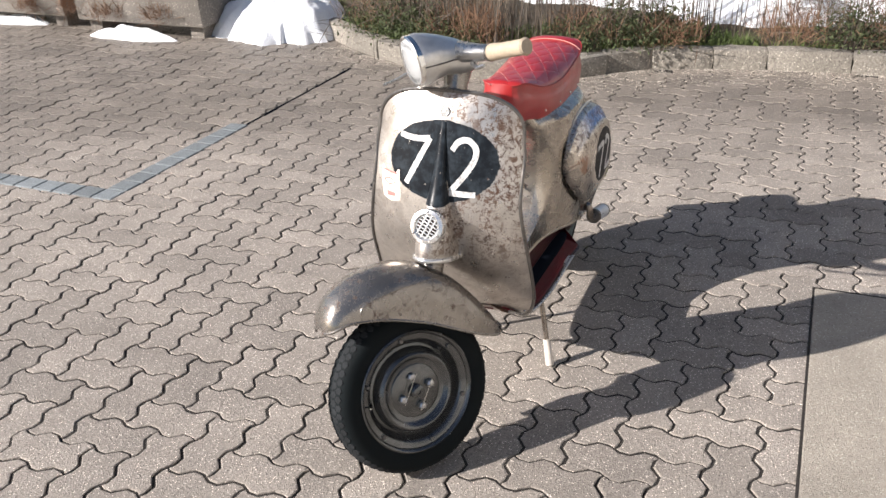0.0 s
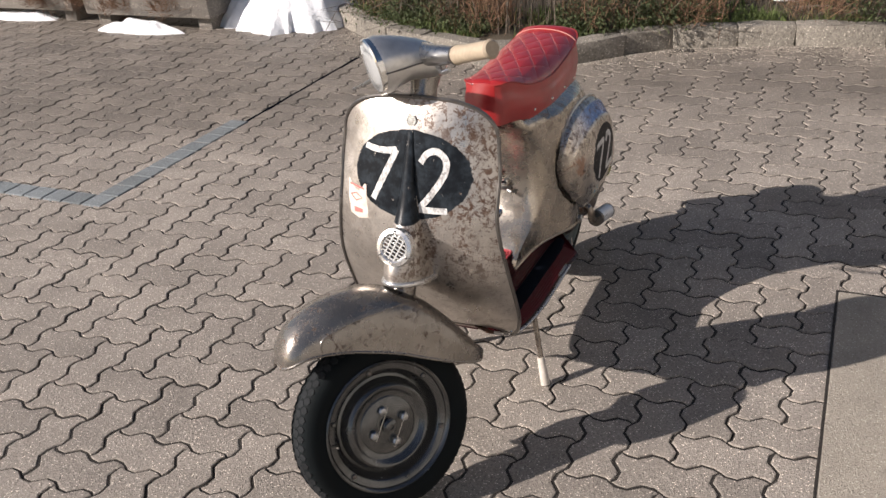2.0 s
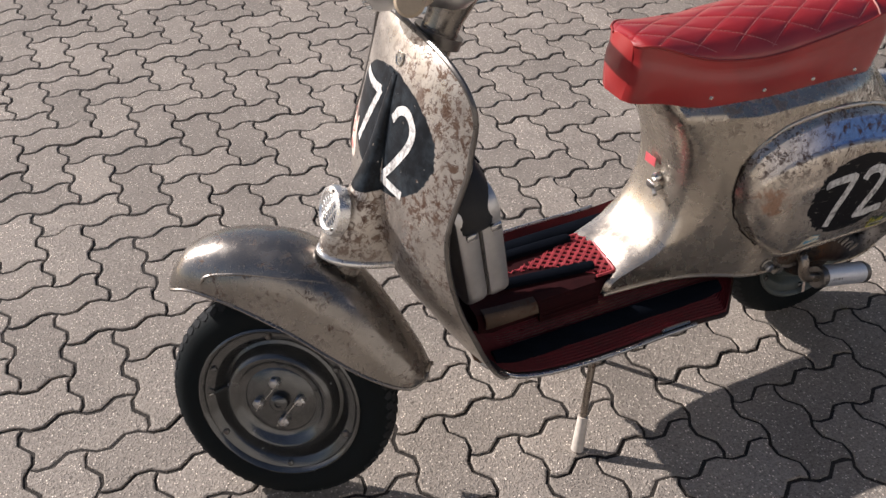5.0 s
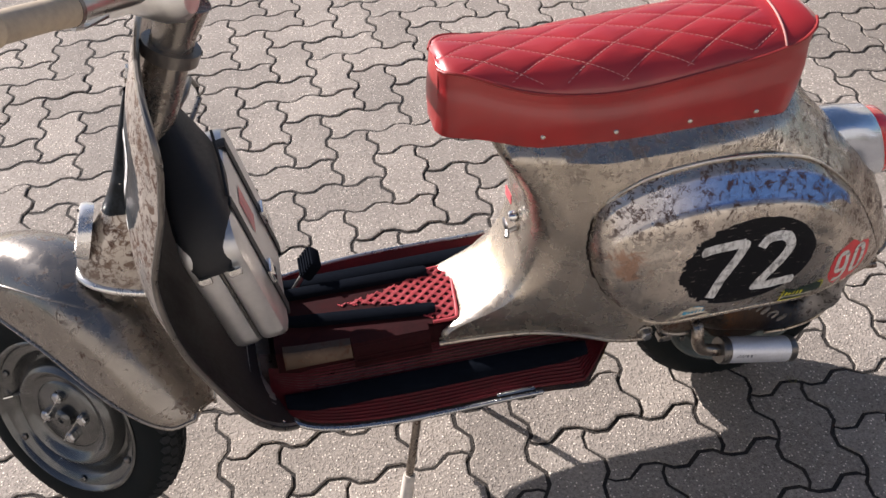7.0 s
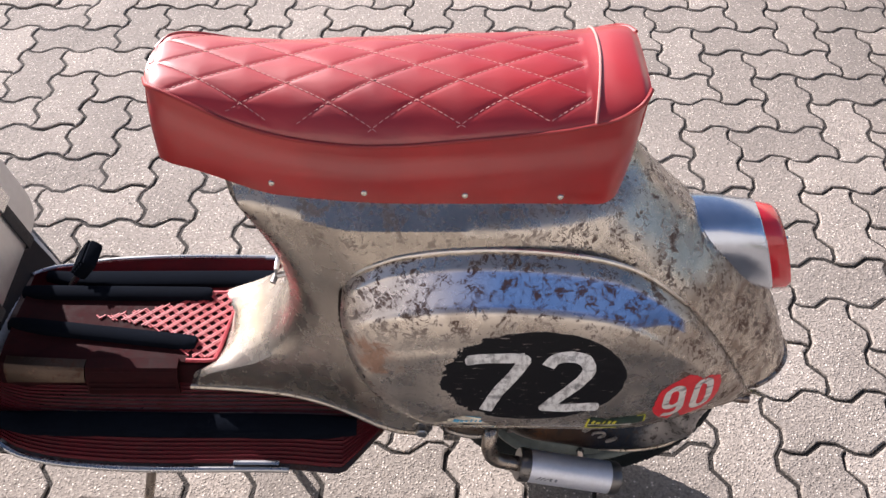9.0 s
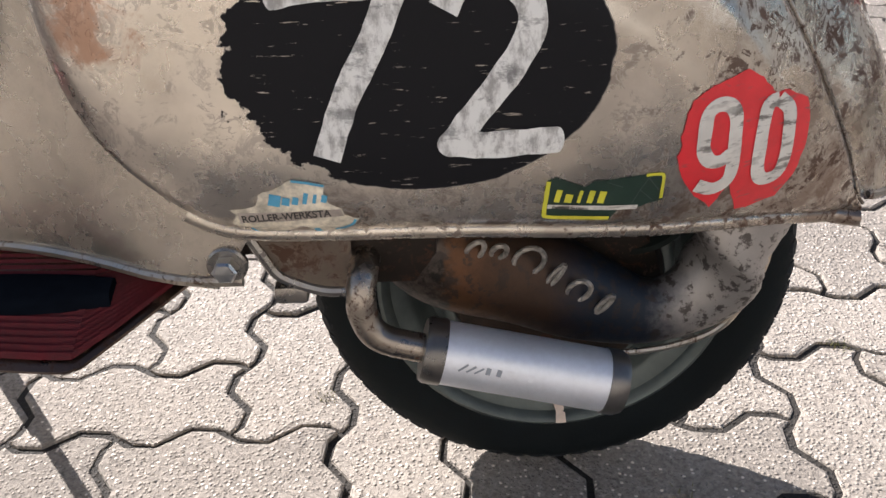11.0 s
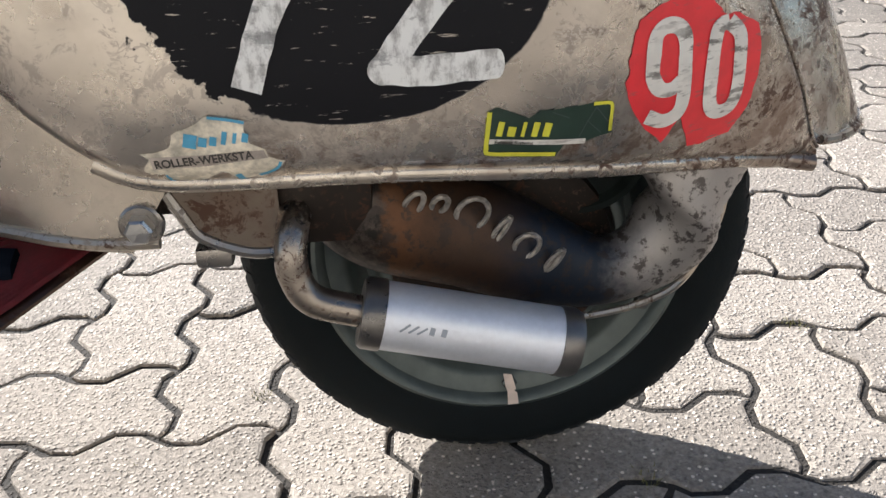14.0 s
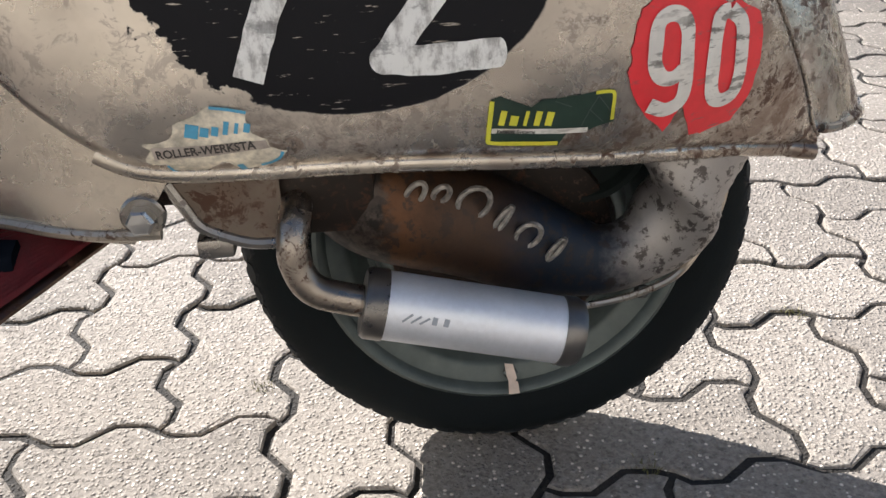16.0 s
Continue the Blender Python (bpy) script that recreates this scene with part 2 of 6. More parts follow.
def red_leather():
    s = Mat("red_leatherette")
    col = s.mix(s.ramp(s.noise(7, 3), 0.35, 0.65), (0.285, 0.007, 0.009), (0.365, 0.013, 0.013))
    s.bump(s.noise(420, 3), 0.10, 0.0006)
    return s.done(col, s.ramp(s.noise(18), 0.3, 0.7, 0.36, 0.48), 0.0, spec=0.8, coat=0.38)


def stone(name, colour_a, colour_b, speck=0.5, scale=1.0, far_dark=False):
    """Rough concrete or stone with aggregate; each piece has its own tone."""
    s = Mat(name)
    ob = s.node("ShaderNodeObjectInfo").outputs["Random"]
    geo = s.node("ShaderNodeNewGeometry")
    isl = geo.outputs["Random Per Island"]
    pos = geo.outputs["Position"]
    rnd = s.math("FRACT", s.math("ADD", ob, isl))
    fine = s.noise(170 * scale, 5, 0.75, co=pos)
    grit = s.node("ShaderNodeTexVoronoi", Vector=pos, Scale=210.0 * scale)
    blotch = s.noise(3.3 * scale, 4, 0.6, co=pos)
    col = s.mix(s.ramp(fine, 0.25, 0.75), colour_a, colour_b)
    pick = s.node("ShaderNodeSeparateColor", Color=grit.outputs["Color"])
    grain = s.math("MULTIPLY", s.ramp(grit.outputs["Distance"], 0.42, 0.28), s.ramp(pick.outputs[0], 0.80, 0.86))
    col = s.mix(s.math("MULTIPLY", grain, speck), col, tuple(min(1, c * 2.3) for c in colour_b))
    col = s.mix(s.math("MULTIPLY", s.ramp(s.noise(150 * scale, 3, co=pos), 0.58, 0.68), 0.6), col, tuple(c * 0.5 for c in colour_a))
    hsv = s.node("ShaderNodeHueSaturation", Color=col)
    s.put(hsv.inputs["Value"], s.math("MULTIPLY", s.ramp(rnd, 0.0, 1.0, 0.86, 1.12), s.ramp(blotch, 0.3, 0.7, 0.86, 1.1)))
    # farther pieces turn darker and smoother along a noisy line
    if far_dark:
        px = s.node("ShaderNodeSeparateXYZ", Vector=pos)
        reach = s.math("ADD", s.math("ADD", px.outputs[0], s.math("MULTIPLY", px.outputs[1], 0.35)), s.math("MULTIPLY", s.noise(0.8, 4, 0.6, co=pos), 1.6))
        far_tone = s.node("ShaderNodeHueSaturation", Color=hsv.outputs[0], Value=0.66, Saturation=1.15)
        hsv = s.node("ShaderNodeHueSaturation", Color=s.mix(s.ramp(reach, 2.6, 4.0), hsv.outputs[0], far_tone.outputs[0]))
    gloss = s.ramp(reach, 2.6, 4.0, 0.88, 0.58) if far_dark else 0.88
    holes = s.ramp(s.noise(75 * scale, 4, 0.65, co=pos), 0.40, 0.30)
    s.bump(s.math("SUBTRACT", s.math("ADD", fine, s.math("MULTIPLY", s.ramp(grit.outputs["Distance"], 0.5, 0.0), 0.9)), s.math("MULTIPLY", holes, 1.4)), 0.85, 0.0024)
    return s.done(hsv.outputs[0], gloss)


def heated_steel():
    """Exhaust steel: orange brown, then blue black, then sooty grey along its length."""
    s = Mat("heat_stained_exhaust")
    x, y, z = s.xyz()
    n = s.noise(60, 5, 0.7)
    xx = s.math("ADD", x, s.math("MULTIPLY", s.math("SUBTRACT", n, 0.5), 0.05))
    col = s.mix(s.ramp(xx, 1.07, 1.15), (0.125, 0.052, 0.018), (0.05, 0.028, 0.017))
    mottle = s.mix(s.ramp(s.noise(70, 5, 0.72), 0.42, 0.58), (0.010, 0.008, 0.007), (0.060, 0.046, 0.038))
    col = s.mix(s.ramp(xx, 1.103, 1.088), col, mottle)
    # Blue black, deepened to stand in for the shaded hollow before the upsweep
    col = s.mix(s.ramp(xx, 1.155, 1.205), col, (0.010, 0.016, 0.028))
    col = s.mix(s.ramp(xx, 1.240, 1.288), col, (0.33, 0.305, 0.285))
    col = s.mix(s.math("MULTIPLY", s.ramp(s.noise(110, 5, 0.7), 0.52, 0.6), 0.8), col, (0.030, 0.022, 0.018))
    s.bump(n, 0.15, 0.002)
    return s.done(col, s.ramp(n, 0.3, 0.7, 0.38, 0.6), 0.6)


EXHAUST = heated_steel()
WHITE_PAINT = brushed_paint()
LEATHER = red_leather()
PAVER = stone("concrete_paver", (0.188, 0.163, 0.139), (0.415, 0.367, 0.316), 0.9, far_dark=True)
BLUE_PAVER = stone("blue_grey_paver", (0.145, 0.163, 0.170), (0.255, 0.278, 0.285), 0.4)
SLAB = stone("concrete_slab", (0.34, 0.298, 0.245), (0.47, 0.42, 0.35), 0.5)
SAND = stone("joint_sand", (0.013, 0.011, 0.009), (0.036, 0.029, 0.023), 0.3)
KERB = stone("granite_kerb", (0.135, 0.12, 0.10), (0.34, 0.31, 0.262), 0.6, 0.45)
AGGREGATE = stone("exposed_aggregate", (0.155, 0.138, 0.118), (0.29, 0.26, 0.225), 0.9, 0.6)
SOIL = stone("soil", (0.045, 0.035, 0.022), (0.10, 0.078, 0.05), 0.2)


# ---- mesh helpers ----
def part(name, bm, material, parent, label="", smooth=True, matrix=None):
    """Links a bmesh as one mesh object under a thing or a part."""
    if matrix is not None:
        bm.transform(matrix)
    bmesh.ops.recalc_face_normals(bm, faces=bm.faces)
    me = bpy.data.meshes.new(name)
    if smooth:
        for f in bm.faces:
            f.smooth = True
        for e in bm.edges:
            if len(e.link_faces) == 2 and e.calc_face_angle(0) > radians(38):
                e.smooth = False
    bm.to_mesh(me)
    bm.free()
    me.materials.append(material)
    ob = new(name, me)
    ob.parent = parent
    if label:
        tagged(ob, label)
    return ob


def grid(fn, nu, nv, closed_u=False, thick=0.0, away=None):
    """A sheet of points fn(u, v), u and v from 0 to 1; with thick a shell of that depth behind it."""
    bm = bmesh.new()
    cols = nu if closed_u else nu + 1
    pts = [[Vector(fn(i / nu, j / nv)) for j in range(nv + 1)] for i in range(cols)]
    vs = [[bm.verts.new(p) for p in col] for col in pts]
    for i in range(nu):
        for j in range(nv):
            a, b = vs[i], vs[(i + 1) % cols]
            bm.faces.new((a[j], b[j], b[j + 1], a[j + 1]))
    if thick:
        bm.normal_update()
        if away is not None and sum(v.normal.dot(Vector(away)) for col in vs for v in col) < 0:
            thick = -thick
        inner = [[bm.verts.new(v.co - v.normal * thick) for v in col] for col in vs]
        for i in range(nu):
            for j in range(nv):
                a, b = inner[i], inner[(i + 1) % cols]
                bm.faces.new((a[j + 1], b[j + 1], b[j], a[j]))
        for i in range(nu):
            k = (i + 1) % cols
            bm.faces.new((vs[i][0], inner[i][0], inner[k][0], vs[k][0]))
            bm.faces.new((vs[k][nv], inner[k][nv], inner[i][nv], vs[i][nv]))
        if not closed_u:
            for j in range(nv):
                bm.faces.new((vs[0][j], vs[0][j + 1], inner[0][j + 1], inner[0][j]))
                bm.faces.new((vs[nu][j + 1], vs[nu][j], inner[nu][j], inner[nu][j + 1]))
    return bm


def loft(rings, caps=True):
    """Skins closed rings of equal counts."""
    bm = bmesh.new()
    vs = [[bm.verts.new(p) for p in r] for r in rings]
    n = len(vs[0])
    for a, b in zip(vs, vs[1:]):
        for i in range(n):
            bm.faces.new((a[i], a[(i + 1) % n], b[(i + 1) % n], b[i]))
    if caps:
        bm.faces.new(vs[0][::-1])
        bm.faces.new(vs[-1])
    return bm


def tube(points, radius, n=12, flat=1.0):
    """A round bar along points; radius a number or a function of 0..1."""
    pts = [Vector(p) for p in points]
    rings = []
    up = Vector((0.31, 0.22, 0.92))
    for i, p in enumerate(pts):
        d = (pts[min(i + 1, len(pts) - 1)] - pts[max(i - 1, 0)]).normalized()
        a = d.cross(up).normalized()
        b = a.cross(d).normalized()
        r = radius(i / (len(pts) - 1)) if callable(radius) else radius
        rings.append([p + (a * math.cos(t) + b * math.sin(t) * flat) * r for t in (2 * math.pi * k / n for k in range(n))])
    return loft(rings)


def spline(ctrl, steps=8):
    """Catmull-Rom through the points."""
    c = [Vector(p) for p in ctrl]
    c = [c[0] * 2 - c[1]] + c + [c[-1] * 2 - c[-2]]
    out = []
    for p0, p1, p2, p3 in zip(c, c[1:], c[2:], c[3:]):
        for k in range(steps):
            t = k / steps
            out.append(0.5 * (2 * p1 + (p2 - p0) * t + (2 * p0 - 5 * p1 + 4 * p2 - p3) * t * t + (3 * p1 - p0 - 3 * p2 + p3) * t ** 3))
    return out + [c[-2]]


def lathe(profile, n=48, closed=False):
    """Profile (radius, height) turned about the local y axis."""
    bm = bmesh.new()
    vs = [[bm.verts.new((r * math.cos(2 * math.pi * k / n), h, r * math.sin(2 * math.pi * k / n))) for k in range(n)] for r, h in profile]
    rows = list(zip(vs, vs[1:])) + ([(vs[-1], vs[0])] if closed else [])
    for a, b in rows:
        for k in range(n):
            bm.faces.new((a[k], a[(k + 1) % n], b[(k + 1) % n], b[k]))
    if not closed:
        for ring in (vs[0], vs[-1]):
            if (ring[0].co - ring[n // 2].co).length > 1e-5:
                bm.faces.new(ring)
    bmesh.ops.remove_doubles(bm, verts=bm.verts, dist=1e-6)
    return bm


def box(sx, sy, sz, bevel=0.0, at=(0, 0, 0), segments=2):
    bm = bmesh.new()
    bmesh.ops.create_cube(bm, size=1)
    bmesh.ops.scale(bm, vec=(sx, sy, sz), verts=bm.verts)
    if bevel:
        bmesh.ops.bevel(bm, geom=bm.edges[:], offset=bevel, segments=segments, affect="EDGES", profile=0.6)
    bmesh.ops.translate(bm, vec=at, verts=bm.verts)
    return bm


def merged(*bms):
    out = bmesh.new()
    for b in bms:
        me = bpy.data.meshes.new("tmp")
        b.to_mesh(me)
        b.free()
        out.from_mesh(me)
        bpy.data.meshes.remove(me)
    return out


def interp(x, table):
    """Smooth value at x from rows (x, value)."""
    if x <= table[0][0]:
        return table[0][1]
    for i in range(len(table) - 1):
        (x0, y0), (x1, y1) = table[i], table[i + 1]
        if x <= x1:
            t = (x - x0) / (x1 - x0)
            xm, ym = table[i - 1] if i else (x0 - (x1 - x0), y0)
            xn, yn = table[i + 2] if i + 2 < len(table) else (x1 + (x1 - x0), y1)
            m0 = (y1 - ym) / (x1 - xm) * (x1 - x0)
            m1 = (yn - y0) / (xn - x0) * (x1 - x0)
            return (2 * t ** 3 - 3 * t * t + 1) * y0 + (t ** 3 - 2 * t * t + t) * m0 + (3 * t * t - 2 * t ** 3) * y1 + (t ** 3 - t * t) * m1
    return table[-1][1]


def smooth01(a, b, x):
    t = max(0.0, min(1.0, (x - a) / (b - a)))
    return t * t * (3 - 2 * t)


def ribbon(points, width, place, thick=0.0008, taper=0.12):
    """A painted stroke: points in the plane of a surface, laid on it by place(a, b, lift)."""
    pts = [Vector((*p, 0)) for p in points]
    bm = bmesh.new()
    rows = []
    n = len(pts)
    for i, p in enumerate(pts):
        d = (pts[min(i + 1, n - 1)] - pts[max(i - 1, 0)]).normalized()
        s = Vector((-d.y, d.x, 0)) * width * 0.5 * (1 + taper * noise.noise(p * 90))
        rows.append([bm.verts.new(place(*(p + s * k).xy, thick)) for k in (-1, -0.5, 0, 0.5, 1)])
    for a, b in zip(rows, rows[1:]):
        for k in range(4):
            bm.faces.new((a[k], a[k + 1], b[k + 1], b[k]))
    return bm


def patch(outline, place, lift=0.0006, cuts=3):
    """A thin sticker with the given outline, laid on a surface."""
    bm = bmesh.new()
    c = Vector((sum(p[0] for p in outline) / len(outline), sum(p[1] for p in outline) / len(outline), 0))
    ring = [Vector((*p, 0)) for p in outline]
    layers = [[bm.verts.new(place(*(c + (p - c) * k).xy, lift)) for p in ring] for k in (1, 0.75, 0.5, 0.25)]
    mid = bm.verts.new(place(c.x, c.y, lift))
    n = len(ring)
    for a, b in zip(layers, layers[1:]):
        for i in range(n):
            bm.faces.new((a[i], a[(i + 1) % n], b[(i + 1) % n], b[i]))
    for i in range(n):
        bm.faces.new((layers[-1][i], layers[-1][(i + 1) % n], mid))
    return bm


def lettering(text, size, place, a0, b0, sa=1.0, lift=0.001, slant=0.0, squeeze=1.0, bold=0.0, angle=0.0):
    """Raised or painted letters in the built-in font on a surface, from (a0, b0) on; sa: -1 where a runs against reading."""
    cu = bpy.data.curves.new("tmp_text", "FONT")
    cu.body, cu.size, cu.shear, cu.offset = text, size, slant, bold
    cu.resolution_u = 4
    ob = bpy.data.objects.new("tmp_text", cu)
    me = bpy.data.meshes.new_from_object(ob)
    bm = bmesh.new()
    bm.from_mesh(me)
    bpy.data.objects.remove(ob)
    bpy.data.meshes.remove(me)
    ca, sn = math.cos(angle), math.sin(angle)
    bmesh.ops.triangulate(bm, faces=bm.faces)
    bmesh.ops.subdivide_edges(bm, edges=[e for e in bm.edges if e.calc_length() > size * 0.3], cuts=2)
    for v in bm.verts:
        px, py = v.co.x * squeeze, v.co.y
        v.co = place(a0 + sa * (px * ca - py * sn), b0 + px * sn + py * ca, lift)
    return bm


# ---- ground ----
pavement = tagged(new("pavement"), "yard of interlocking zigzag concrete pavers in herringbone bond", "paving", kind="structure")
A = 0.110
HX, HY = 0.438, 1.211
WAVE = [(0.0, 0.0), (0.12, 0.009), (0.36, 0.0115), (0.64, -0.0115), (0.88, -0.009)]
SIGN = -1.0
GAP = 0.0036


def edge_run(p, q):
    """Points of one zigzag edge from lattice node p to q, without q; every edge is the same both ways."""
    d = Vector(q) - Vector(p)
    n = Vector((-d.y, d.x)) * SIGN
    d1 = n / d.length
    return [Vector(p) + d * s + d1 * o for s, o in WAVE]


def paver_outline(wide):
    """The outline of a paver that covers two cells, from its lower left node."""
    w, h = (2, 1) if wide else (1, 2)
    nodes = [(i * A, 0) for i in range(w)] + [(w * A, j * A) for j in range(h)] + [((w - i) * A, h * A) for i in range(w)] + [(0, (h - j) * A) for j in range(h)]
    out = []
    for p, q in zip(nodes, nodes[1:] + nodes[:1]):
        out += edge_run(p, q)
    return out


def paver_shape(wide, seed):
    """Vertices and faces of one paver: top with a worn, slightly chipped chamfer, and sides."""
    out = paver_outline(wide)
    c = sum(out, Vector((0, 0))) / len(out)
    out = [p + Vector((noise.noise(Vector((p.x * 60, p.y * 60, seed))), noise.noise(Vector((p.x * 60, p.y * 60, seed + 40.0))))) * 0.0017 for p in out]
    n = len(out)
    def inset(k):
        res = []
        for i, p in enumerate(out):
            d = out[(i + 1) % n] - out[i - 1]
            res.append(p + Vector((-d.y, d.x)).normalized() * k)
        return res
    rings = [(inset(GAP), -0.018), (inset(GAP), -0.0030), (inset(GAP + 0.0009), -0.0010), ([q + (q - o) * 1.6 * max(0.0, noise.noise(Vector((q.x * 45, q.y * 45, seed + 9.0)))) for q, o in zip(inset(GAP + 0.0028), out)], 0.0)]
    verts = [(p.x - c.x, p.y - c.y, z) for r, z in rings for p in r]
    faces = [(k * n + i, k * n + (i + 1) % n, (k + 1) * n + (i + 1) % n, (k + 1) * n + i) for k in range(3) for i in range(n)]
    faces.append(tuple(range(3 * n, 4 * n)))
    return verts, faces, c


def lay_pavers(near, keep):
    shapes = {(w, k): paver_shape(w, k * 3.7) for w in (True, False) for k in range(8)}
    meshes = {}
    for w, (verts, faces, c) in shapes.items():
        me = bpy.data.meshes.new("paver")
        me.from_pydata(verts, [], faces)
        me.materials.append(PAVER)
        meshes[w] = me
    spots = []
    for m in range(-70, 71):
        for n in range(-20, 21):
            x, y = HX + m * A + 4 * n * A, HY - m * A
            spots.append((True, x, y - A))
            spots.append((False, x, y - 3 * A))
    all_v, all_f, count = [], [], 0
    rng = random.Random(5)
    for w, x, y in spots:
        kind = (w, rng.randrange(8))
        verts, faces, c = shapes[kind]
        cx, cy = x + c.x, y + c.y
        if not keep(cx, cy):
            continue
        dz, tx, ty = rng.uniform(-0.0022, 0.0012), rng.uniform(-0.009, 0.009), rng.uniform(-0.009, 0.009)
        if near(cx, cy) and count < 300:
            count += 1
            ob = new("paver", meshes[kind])
            ob.parent = pavement
            ob.matrix_basis = Matrix.LocRotScale((cx, cy, dz), Euler((tx, ty, rng.uniform(-0.008, 0.008))), None)
        else:
            k = len(all_v)
            all_v += [(cx + a, cy + b, z + dz + tx * b - ty * a) for a, b, z in verts]
            all_f += [tuple(k + i for i in f) for f in faces]
    me = bpy.data.meshes.new("far_pavers")
    me.from_pydata(all_v, [], all_f)
    me.materials.append(PAVER)
    ob = tagged(new("far_pavers", me), kind="stuff")
    ob.parent = pavement


def paved(x, y):
    if y < -0.885 and x < 1.20:
        return False
    if y < -6.4 or y > 7.2 or x < -4.0:
        return False
    return x < interp(y, [(-6.4, 4.10), (-3.2, 4.08), (-1.3, 4.05), (-0.62, 4.0), (-0.03, 3.86), (0.29, 3.69), (0.55, 3.44), (0.85, 3.33), (1.12, 3.33), (1.46, 3.44), (1.85, 3.63), (2.28, 3.95), (2.85, 4.5), (7.2, 5.0)])


bm = bmesh.new()
GX, GY = (-300, -3.95, 5.2, 300), (-300, -6.35, 7.15, 300)
gv = [[bm.verts.new((x, y, -0.0040)) for y in GY] for x in GX]
for i in range(3):
    for j in range(3):
        bm.faces.new((gv[i][j], gv[i + 1][j], gv[i + 1][j + 1], gv[i][j + 1])).material_index = 0 if (i, j) == (1, 1) else 1
ground = tagged(part("ground", bm, SAND, None), "sandy ground under the paving, worn grey yard beyond", "ground", kind="structure")
ground.data.materials.append(PAVER)
slab = tagged(part("concrete_slab", box(6.0, 5.6, 0.06, 0.004, (1.235 - 3.0, -0.863 - 2.8, -0.0265)), SLAB, None, smooth=False),
              "plain weathered concrete slab flush with the pavers", "slab", kind="structure")
part("slab_joint", box(0.007, 5.6, 0.02, 0.0, (1.2385, -0.8575 - 2.8, -0.0068)), SAND, slab, "dark open joint along the slab", smooth=False)
part("slab_joint", box(6.0, 0.007, 0.02, 0.0, (1.242 - 3.0, -0.8595, -0.0068)), SAND, slab, smooth=False)


# ---- scooter ----
scooter = tagged(new("scooter"), "rusty bare-metal vintage motor scooter with red quilted seat on its stand", "scooter")
HUB = Vector((0.014, 0, 0.2025))
AX0, AX1 = Vector((0.03, 0, 0.2)), Vector((0.31, 0, 0.82))
STEER = -38.0
TURN = Matrix.Translation(AX0) @ Matrix.Rotation(radians(STEER), 4, (AX1 - AX0).normalized()) @ Matrix.Translation(-AX0)
TYRE_R = 0.209


def tyre_mesh():
    prof = []
    for a in range(0, 361, 15):
        t = radians(a)
        c, s = math.cos(t), math.sin(t)
        rr = 0.168 + math.copysign(abs(c) ** 0.8, c) * 0.0395
        prof.append((rr, math.copysign(abs(s) ** 0.85, s) * 0.041))
    return lathe(prof[:-1], 64, closed=True)


def tread_mesh():
    """Rows of hexagonal rubber blocks round the tyre."""
    vs, fs = [], []
    n = 62
    for row, h in enumerate((-0.0256, -0.0128, 0.0, 0.0128, 0.0256)):
        for k in range(n):
            a0 = 2 * math.pi * (k + 0.5 * (row % 2)) / n
            rad = TYRE_R - 0.0012 - (abs(h) / 0.041) ** 2.6 * 0.016
            base = len(vs)
            for lift, grow in ((-0.006, 1.0), (0.0005 - 0.0011 * (abs(h) > 0.02), 0.94)):
                for c in range(6):
                    t = math.pi / 3 * c + math.pi / 6
                    hh = h + 0.0074 * grow * math.sin(t)
                    a = a0 + 0.0096 * grow * math.cos(t) / TYRE_R
                    r = rad + lift - (abs(hh) - abs(h)) * (0.25 + abs(h) * 14)
                    vs.append((r * math.cos(a), hh, r * math.sin(a)))
            fs += [(base + c, base + (c + 1) % 6, base + 6 + (c + 1) % 6, base + 6 + c) for c in range(6)] + [tuple(base + 6 + c for c in range(6))]
    me = bpy.data.meshes.new("tmp")
    me.from_pydata(vs, [], fs)
    bm = bmesh.new()
    bm.from_mesh(me)
    bpy.data.meshes.remove(me)
    return bm


